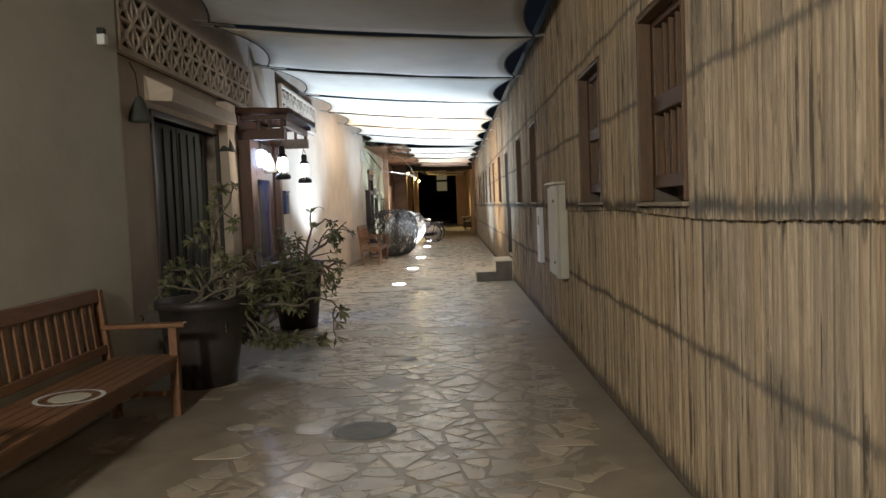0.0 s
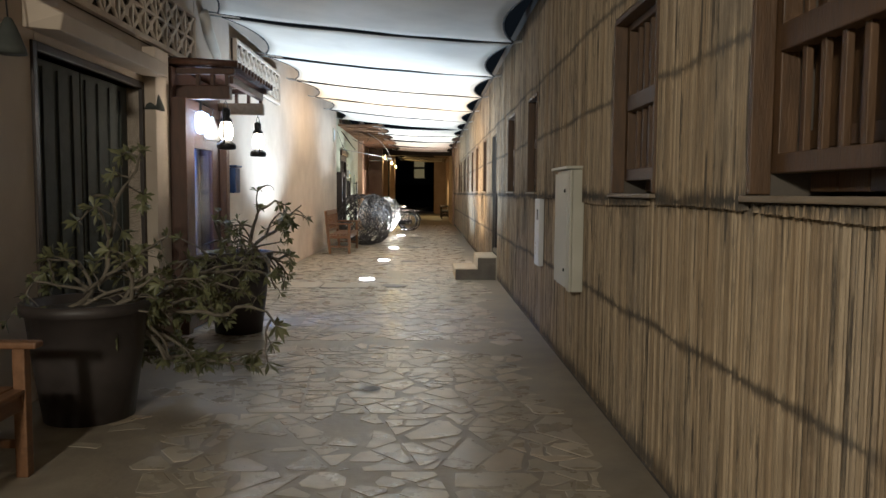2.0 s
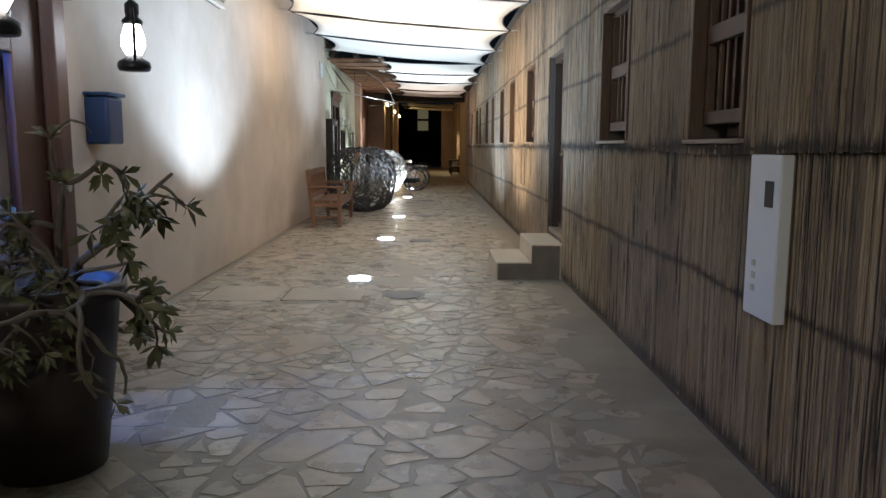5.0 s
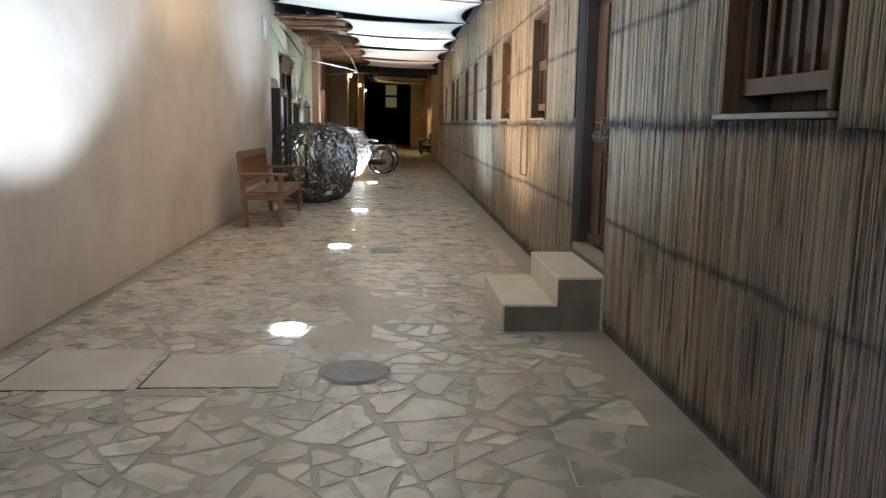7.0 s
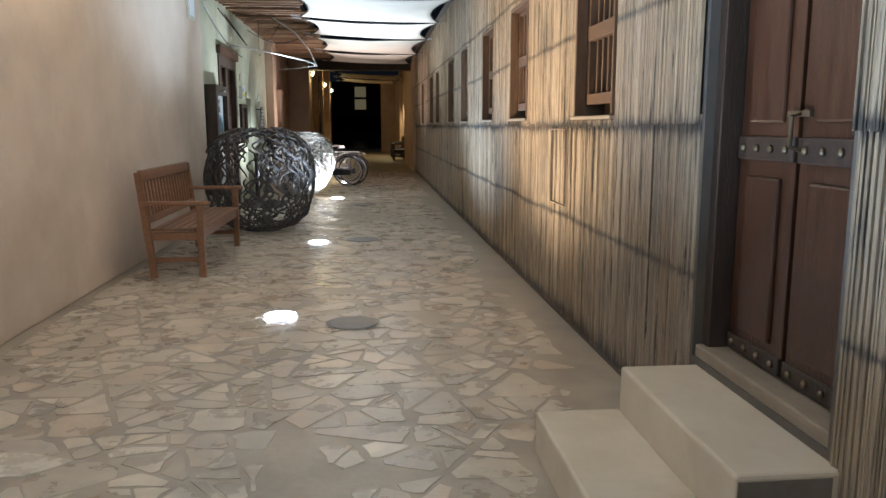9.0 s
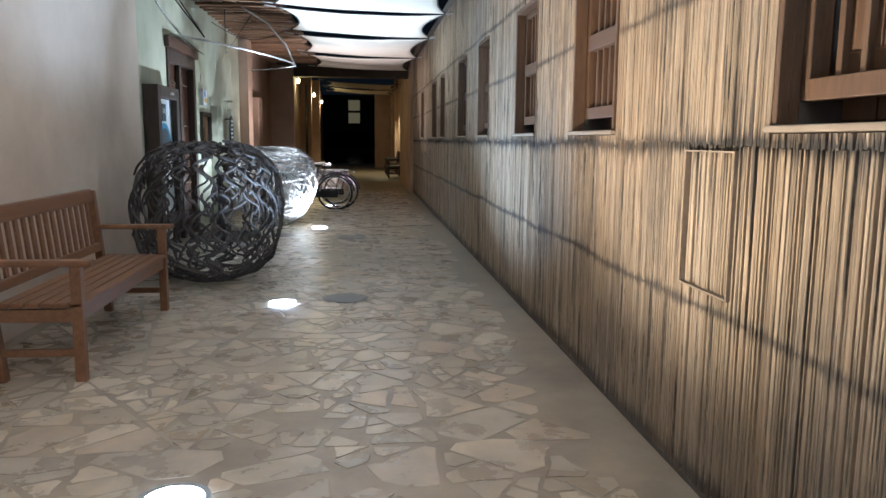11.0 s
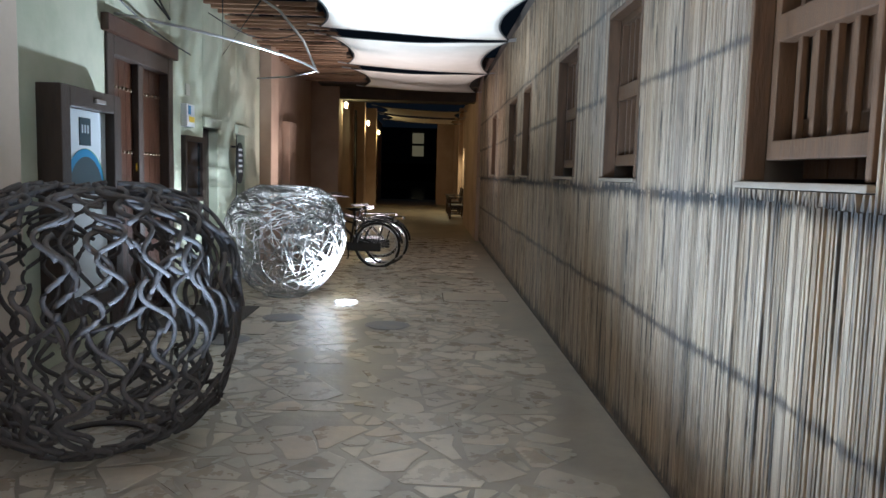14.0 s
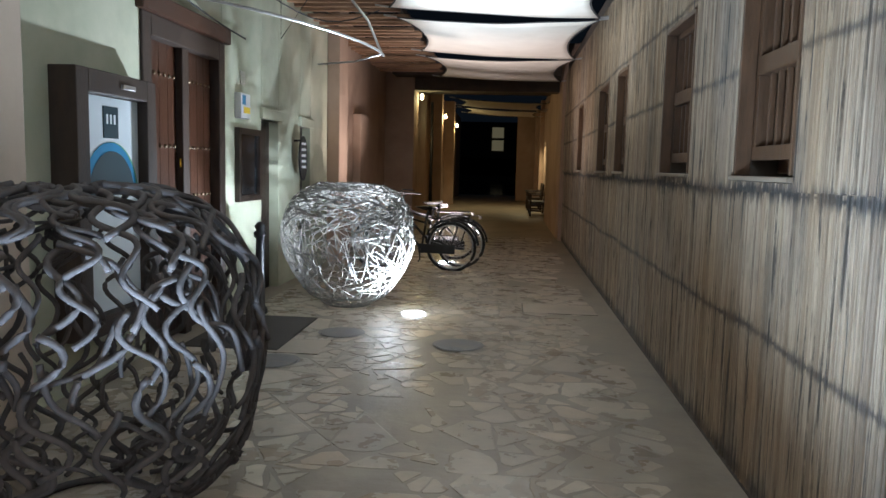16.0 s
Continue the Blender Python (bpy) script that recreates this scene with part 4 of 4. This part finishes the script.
oval = lambda rx, rz, x: moved(lathe([(1, 0), (1, 0.02)], 30), pose(x, 0, 0, 0, 90, 0) @ Matrix.Diagonal((rz, rx, 1, 1)))
part("board", oval(0.17, 0.27, 0), M_BLACK, ov)
part("mark", boxes(*[(0.02, -0.09, -0.12 + 0.07 * k, 0.024, 0.09, -0.09 + 0.07 * k) for k in range(5)]), M_WHITEBOX, ov)
part("arm", boxes((-0.1, -0.012, 0.2, 0.02, 0.012, 0.225)), M_BLACK, ov)
bo = thing("bollard", (-2.38, 25.3, 0), 0, "short black iron bollard", "bollard")
part("post", lathe([(0.07, 0), (0.07, 0.04), (0.045, 0.08), (0.04, 0.72), (0.06, 0.74), (0.06, 0.78), (0.035, 0.8), (0.055, 0.84), (0.02, 0.88)], 18), M_BLACK, bo, smooth=True)

hoop = thing("awning_frame", (-2.68, 25.3, 2.46), 0, "bare galvanised pipe frame of a curved awning", "awning frame")
arc = lambda rx, ry, z, rise, far: [(rx * math.sin(a), -ry * math.cos(a), z + rise * (1 - math.sin(a))) for a in (math.pi * far * k / 24 for k in range(25))]
part("rim_pipe", tube(arc(1.44, 1.5, 0, 0.22, 0.54), 0.012), M_STEEL, hoop, smooth=True)
part("return_pipe", tube([(1.44, 0.05, 0), (1.1, 0.45, -0.02), (0.7, 0.6, -0.03)], 0.009), M_STEEL, hoop, smooth=True)
part("rib", tube([(0, 0.2, 1.0), (0.55, 0.15, 0.92), (1.05, 0.1, 0.6), (1.3, 0.05, 0.3), (1.44, 0.0, 0)], 0.013), M_STEEL, hoop, smooth=True)
part("brace", tube([(0, -0.9, 0.75), (0.42, -1.4, 0.2)], 0.009), M_BLACK, hoop)
part("strut", tube([(0.42, -1.4, 0.2), (0.02, -1.6, 0.75)], 0.009), M_BLACK, hoop)
part("hanger", tube([(0.35, 0.5, 0.85), (0.35, 0.5, 0.2), (0.75, 0.55, 0.8)], 0.009), M_BLACK, hoop)

perg = thing("slatted_canopy", (0, 0, 0), 0, "brown wooden slatted canopy along the green wall", "canopy")
for k in range(36):
    y = 22.9 + k * 0.3
    part("slat", boxes((-2.66, y, 3.30 + 0.01 * math.sin(k * 2.1), -1.38 - 0.05 * math.sin(k * 1.7), y + 0.06, 3.345 + 0.01 * math.sin(k * 2.1))), M_SLAT, perg, 0.004)
for x in (-2.6, -2.05, -1.5):
    part("rafter", boxes((x, 22.7, 3.35, x + 0.07, 33.6, 3.45)), M_DARKWOOD, perg, 0.006)

cab1 = thing("wall_cable", (0, 0, 0), 0, "loose black cables slung along the wall", "cable", kind="stuff")
part("cables", merge(tube([(-2.66, 9.4 + k * 0.3, 3.42 - 0.1 * math.sin(math.pi * k / 8)) for k in range(9)], 0.011, sides=5),
                     tube([(-2.64, 9.4 + k * 0.2, 3.46 - 0.32 * math.sin(math.pi * k / 8)) for k in range(9)], 0.008, sides=5),
                     tube([(-2.62, 22.4 + k * 0.4, 3.1 - 0.12 * math.sin(math.pi * k / 8) - 0.06 * k) for k in range(9)], 0.008, sides=5),
                     tube([(-2.6 + 0.13 * k, 26.2 + 0.1 * k, 3.18 - 0.2 * math.sin(math.pi * k / 8)) for k in range(9)], 0.007, sides=5)), M_BLACK, cab1)
box3 = thing("canvas_roll", (-2.62, 9.7, 2.9), 0, "rolled grey canvas tied beside the frieze", "canvas roll")
part("roll", tube([(0, 0, 0.5), (0.03, 0.15, 0.3), (0.02, 0.5, 0.12), (0, 0.75, -0.12)], 0.09, 0.05, 9), M_SAIL, box3, smooth=True)

for fx, fy, fz in FAR_LAMPS:
    wl = thing("wall_lamp", (fx, fy, fz), 0, "small warm glowing wall lamp", "lamp", "passage lamps")
    part("shade", lathe([(0.02, -0.07), (0.04, -0.04), (0.04, 0.04), (0.015, 0.07)], 14), M_FARLAMP, wl, smooth=True).visible_shadow = False
    part("arm", tube([(-0.1, 0, 0.1), (0, 0, 0.12)], 0.012), M_BLACK, wl)
post = thing("lamp_post", (-1.95, 37.0, 0), 0, "thin dark post beside the passage", "post")
part("pole", tube([(0, 0, 0), (0, 0, 3.0)], 0.045, 0.035, 10), M_BLACK, post, smooth=True)


# ---------------- bicycles ----------------
def bicycle():
    """Along x, rear wheel at the origin, front towards -x."""
    b = thing("bicycle", label="black city bicycle parked across the alley", category="bicycle", group="parked bicycles")
    R = 0.335
    for x in (0, -1.08):
        w = part("wheel", tube([(x + R * math.cos(t), 0, R + R * math.sin(t)) for t in (math.tau * k / 36 for k in range(36))], 0.02, sides=7, closed=True), M_RUBBER, b, smooth=True)
        part("rim", tube([(x + (R - 0.03) * math.cos(t), 0, R + (R - 0.03) * math.sin(t)) for t in (math.tau * k / 36 for k in range(36))], 0.009, sides=5, closed=True), M_STEEL, w, smooth=True)
        part("spokes", merge(*[tube([(x, 0.02 * (-1) ** k, R), (x + (R - 0.03) * math.cos(t), 0, R + (R - 0.03) * math.sin(t))], 0.0022, sides=4) for k, t in enumerate(math.tau * k / 24 for k in range(24))]), M_STEEL, w)
        part("hub", moved(lathe([(0.025, -0.05), (0.025, 0.05)], 10), pose(x, 0, R, 90, 0, 0)), M_STEEL, w)
        part("mudguard", tube([(x + (R + 0.045) * math.cos(t), 0, R + (R + 0.045) * math.sin(t)) for t in (0.1 + 2.6 * k / 18 for k in range(19))], 0.017, sides=5), M_BLACK, b, smooth=True)
    seat, crank, head, bars = (-0.33, 0, 0.83), (-0.42, 0, 0.30), (-0.90, 0, 0.80), (-0.86, 0, 1.02)
    part("frame", merge(tube([crank, seat], 0.017), tube([crank, head], 0.019), tube([(-0.36, 0, 0.66), head], 0.016), tube([(0, 0, R), crank], 0.012), tube([(0, 0, R), (-0.35, 0, 0.72)], 0.010),
                        tube([bars, head, (-0.95, 0, 0.62), (-1.08, 0, R)], 0.016)), M_BLACK, b, smooth=True)
    part("saddle", ([(-0.52, -0.02, 0.88), (-0.52, 0.02, 0.88), (-0.33, -0.05, 0.90), (-0.33, 0.05, 0.90), (-0.20, -0.09, 0.91), (-0.20, 0.09, 0.91), (-0.36, 0, 0.83), (-0.2, 0, 0.85)],
                    [(0, 1, 3, 2), (2, 3, 5, 4), (0, 2, 6), (2, 4, 7, 6), (1, 6, 3), (3, 6, 7, 5), (4, 5, 7), (0, 6, 1)]), M_BLACK, b, 0.008)
    part("handlebar", tube([(-0.66, -0.29, 1.04), (-0.84, -0.26, 1.05), (-0.88, 0, 1.03), (-0.84, 0.26, 1.05), (-0.66, 0.29, 1.04)], 0.012), M_BLACK, b, smooth=True)
    part("rack", merge(*[tube([(-0.3, s, 0.74), (0.22, s, 0.745), (0.24, 0, 0.745)], 0.007) for s in (-0.07, 0.07)], tube([(0.12, 0.07, 0.745), (0.0, 0.05, R)], 0.006), tube([(0.12, -0.07, 0.745), (0.0, -0.05, R)], 0.006)), M_BLACK, b)
    part("chaincase", moved(boxes((-0.46, -0.06, -0.07, 0.06, -0.035, 0.06)), pose(0, 0, R - 0.02)), M_BLACK, b, 0.02)
    part("crank_arm", tube([(-0.425, -0.18, 0.15), (-0.425, -0.09, 0.15), (-0.425, -0.085, 0.3), (-0.425, 0.085, 0.3), (-0.425, 0.09, 0.45), (-0.425, 0.18, 0.45)], 0.012), M_BLACK, b)
    part("lamp", lathe([(0.02, -0.02), (0.025, 0.02)], 10, (0.27, 0, 0.72)), M_STEEL, b)
    return b


bike = bicycle()
bike.matrix_world = pose(-0.80, 28.72, 0, 4, 0, -6)
copy_thing(bike, pose(-0.70, 29.2, 0, -3, 0, -3))
copy_thing(bike, pose(-0.85, 30.1, 0, 3, 0, 4))

# ---------------- ground fittings ----------------
for ux, uy, *rest in UPLIGHTS:
    up = thing("ground_uplight", (ux, uy, 0), 0, "round glowing uplight set flush in the paving", "uplight", "ground uplights")
    part("ring", ring(0.115, 0.14, 0.014), M_STEEL, up)
    part("glass", lathe([(0.115, 0.0), (0.115, 0.012)], 28), M_DISC, up).visible_shadow = False
for x, y, r in ((-0.61, 4.06, 0.205), (-0.54, 12.17, 0.20), (-0.40, 20.16, 0.20), (-0.45, 6.23, 0.075), (-0.43, 16.21, 0.19), (-0.41, 24.33, 0.21), (-1.43, 24.6, 0.2), (-1.72, 23.6, 0.2)):
    mh = thing("drain_cover", (x, y, 0), 0, "round grey iron cover set in the paving", "drain cover", "drain covers")
    part("lid", lathe([(r - 0.022, 0), (r - 0.022, 0.010)], 30), M_IRON, mh)
    part("rim", ring(r - 0.018, r, 0.0095), M_IRON, mh)
for x0, y0, x1, y1, lb in ((0.15, 25.85, 0.88, 26.35, "pale rectangular concrete cover slab"), (-1.62, 11.93, -0.92, 12.5, "pale concrete cover slab with worn edges"), (-2.35, 11.9, -1.68, 12.6, "grey concrete cover slab"), (-1.95, 23.85, -1.45, 24.3, "square inspection cover with a dark rim")):
    sl = thing("cover_slab", (0, 0, 0), 0, lb, "slab", "cover slabs")
    part("slab", boxes((x0, y0, 0, x1, y1, 0.0065)), M_SLAB, sl, 0.003)
    part("rim", boxes((x0 - 0.01, y0 - 0.008, 0, x1 + 0.006, y0 - 0.001, 0.005), (x0 - 0.01, y1 + 0.001, 0, x1 + 0.006, y1 + 0.007, 0.005), (x0 - 0.012, y0, 0, x0 - 0.001, y1, 0.005)), M_SOIL, sl)
mat = thing("door_mat", (0, 0, 0), 0, "dark flat mat before the studded door", "mat")
part("mat", boxes((-2.55, 23.9, 0, -1.78, 25.15, 0.014)), M_MAT, mat, 0.004)

# ---------------- reeds of the wall ----------------
rr = random.Random(77)


def reed(y, w, x, z0, z1):
    """Half-round cane leaning a little, from z0 to z1."""
    dy, dx = rr.uniform(-0.006, 0.006), rr.uniform(-0.004, 0.004)
    V = []
    for z, oy, ox in ((z0, 0, 0), (z1, dy, dx)):
        V += [(x + 0.012 + ox, y + oy, z), (x + ox - w * 0.22, y + oy + w * 0.15, z), (x + ox - w * 0.36, y + oy + w * 0.5, z), (x + ox - w * 0.22, y + oy + w * 0.85, z), (x + 0.012 + ox, y + oy + w, z)]
    return V, [(0, 1, 6, 5), (1, 2, 7, 6), (2, 3, 8, 7), (3, 4, 9, 8), (5, 6, 7, 8, 9), (4, 3, 2, 1, 0)]


RV, RF, RR, single = [], [], [], 0
y = -4.9
while y < REED_END - 0.02:
    w = rr.uniform(0.008, 0.018)
    cuts = [(sill_at(a) - 0.03, sill_at(a) + HEAD - SILL + 0.02) for a, b in WIN if a - 0.028 < y + w and y < b + 0.02]
    if DOOR[0] - 0.01 < y + w and y < DOOR[1] + 0.01:
        cuts.append((0.0, DOOR[3]))
    seam = sill_at(y) - 0.045 + 0.012 * math.sin(y * 1.9)
    tone = rr.random()
    wide = 0.5 + 0.9 * noise.noise((y * 1.1, 3.3, 0))
    clump = 0.5 + 1.1 * noise.noise((y * 9.0, 7.7, 0))
    tone = max(0.0, min(1.0, 0.38 * tone + 0.26 * wide + 0.36 * clump))
    for z0, z1, x in ((0.03, seam + 0.02, XR + 0.016), (seam - 0.02 + rr.uniform(-0.003, 0.003), 3.3 + rr.uniform(-0.02, 0.02), XR - 0.007)):
        x += rr.uniform(-0.0045, 0.0045)
        for a, b in split(z0, z1, cuts):
            if b - a < 0.03:
                continue
            g = reed(y, w, x, a, b)
            if 1.3 < y < 3.9 and single < 300:
                part("reed", g, M_REED, wall_right, rnd=tone)
                single += 1
            else:
                k = len(RV)
                RV += g[0]
                RF += [tuple(k + i for i in f) for f in g[1]]
                RR += [tone] * len(g[1])
    y += w * rr.uniform(0.86, 1.05)
tagged(part("reeds", (RV, RF), M_REED, wall_right, rnd=RR), kind="stuff")
# ---------------- crazy paving ----------------
paving = tagged(part("pavement", boxes((-2.58, -4.9, -0.05, 1.04, 34, 0.0005)), M_MORTAR), "crazy paving of irregular beige flagstones in grey mortar", "pavement", kind="structure")
sr = random.Random(21)
def clip(poly, nx, ny, d):
    out = []
    for k, a in enumerate(poly):
        b = poly[(k + 1) % len(poly)]
        sa, sb = a[0] * nx + a[1] * ny - d, b[0] * nx + b[1] * ny - d
        if sa <= 0:
            out.append(a)
        if sa * sb < 0:
            u = sa / (sa - sb)
            out.append((a[0] + (b[0] - a[0]) * u, a[1] + (b[1] - a[1]) * u))
    return out


def area(poly):
    return 0.5 * sum(poly[k - 1][0] * poly[k][1] - poly[k][0] * poly[k - 1][1] for k in range(len(poly)))


def shatter(poly, goal):
    """Break a slab by straight cracks until its pieces are about as large as goal."""
    if area(poly) < goal:
        return [poly]
    n = len(poly)
    cx, cy = sum(a for a, b in poly) / n, sum(b for a, b in poly) / n
    far_x, far_y = max(poly, key=lambda p: (p[0] - cx) ** 2 + (p[1] - cy) ** 2)
    turn = math.atan2(far_y - cy, far_x - cx) + sr.uniform(-0.42, 0.42)
    nx, ny = math.cos(turn), math.sin(turn)
    size = math.sqrt(area(poly))
    at = cx * nx + cy * ny + sr.uniform(-0.2, 0.2) * size
    out = []
    for half in (clip(poly, nx, ny, at), clip(poly, -nx, -ny, -at)):
        if len(half) > 2 and area(half) > 0.001:
            out += shatter(half, 0.02 * 9 ** (sr.random() ** 1.2) if sr.random() < 0.6 else goal)
    return out


slabs, edge_y = [], -3.2
while edge_y < 34:
    nxt = edge_y + sr.uniform(0.9, 1.5)
    slabs += shatter([(-2.54, edge_y), (0.86, edge_y), (0.86, nxt), (-2.54, nxt)], 0.08)
    edge_y = nxt
SV, SF, SR, count = [], [], [], 0
for whole in slabs:
    poly, wide = whole, 0.0055 + 0.007 * sr.random() ** 2
    for k, p in enumerate(whole):
        q = whole[(k + 1) % len(whole)]
        ln = math.hypot(q[0] - p[0], q[1] - p[1])
        if ln > 1e-5 and len(poly) > 2:
            nx, ny = (q[1] - p[1]) / ln, -(q[0] - p[0]) / ln
            poly = clip(poly, nx, ny, p[0] * nx + p[1] * ny - wide * sr.uniform(0.5, 1.5) - (sr.uniform(0.004, 0.02) if sr.random() < 0.18 else 0))
    # knocked-off corners
    for k in range(4):
        if len(poly) > 2 and area(poly) > 0.01:
            n = len(poly)
            cx, cy = sum(a for a, b in poly) / n, sum(b for a, b in poly) / n
            x, y = max(poly, key=lambda p: (p[0] - cx) ** 2 + (p[1] - cy) ** 2) if k < 2 else poly[sr.randrange(n)]
            ln = math.hypot(x - cx, y - cy)
            nx, ny = (x - cx) / ln, (y - cy) / ln
            poly = clip(poly, nx, ny, cx * nx + cy * ny + ln * sr.uniform(0.74, 0.93))
    if len(poly) > 2:
        px, py = sum(a for a, b in poly) / len(poly), sum(b for a, b in poly) / len(poly)
    if len(poly) < 3:
        continue
    if 7.6 < py + 0.18 * math.sin(px * 2.3) < 7.98 or 0.33 < px < 1.1 and 12.9 < py < 14.1 or (px < -1.5 and py < 7.5 and sr.random() < 0.85) or px > 0.73 + 0.08 * math.sin(py * 1.7) or noise.noise((px * 0.9, py * 0.7, 2.2)) > 0.36 and sr.random() < 0.5:
        continue
    # break the straight sides a little
    rough_poly = []
    for k, a in enumerate(poly):
        b = poly[(k + 1) % len(poly)]
        rough_poly.append(a)
        ln = math.hypot(b[0] - a[0], b[1] - a[1])
        if ln > 0.09:
            o = sr.uniform(-0.10, 0.035) * ln
            rough_poly.append(((a[0] + b[0]) / 2 - (b[1] - a[1]) / ln * -o, (a[1] + b[1]) / 2 + (b[0] - a[0]) / ln * -o * -1))
    n = len(rough_poly)
    cx, cy = sum(a for a, b in rough_poly) / n, sum(b for a, b in rough_poly) / n
    h = sr.uniform(0.0022, 0.0042)
    V = [(a, b, 0.0) for a, b in rough_poly] + [(a, b, h - 0.0012) for a, b in rough_poly] + [(cx + (a - cx) * 0.965, cy + (b - cy) * 0.965, h) for a, b in rough_poly]
    F = [(k, (k + 1) % n, n + (k + 1) % n, n + k) for k in range(n)] + [(n + k, n + (k + 1) % n, 2 * n + (k + 1) % n, 2 * n + k) for k in range(n)] + [tuple(range(2 * n, 3 * n))]
    tone = sr.random()
    if 2.2 < py < 7.5 and count < 150 or 9.5 < py < 14 and 150 <= count < 300:
        part("flagstone", (V, F), M_STONE, paving, rnd=tone)
        count += 1
    else:
        k = len(SV)
        SV += V
        SF += [tuple(k + i for i in f) for f in F]
        SR += [tone] * len(F)
tagged(part("flagstones", (SV, SF), M_STONE, paving, rnd=SR), kind="stuff")
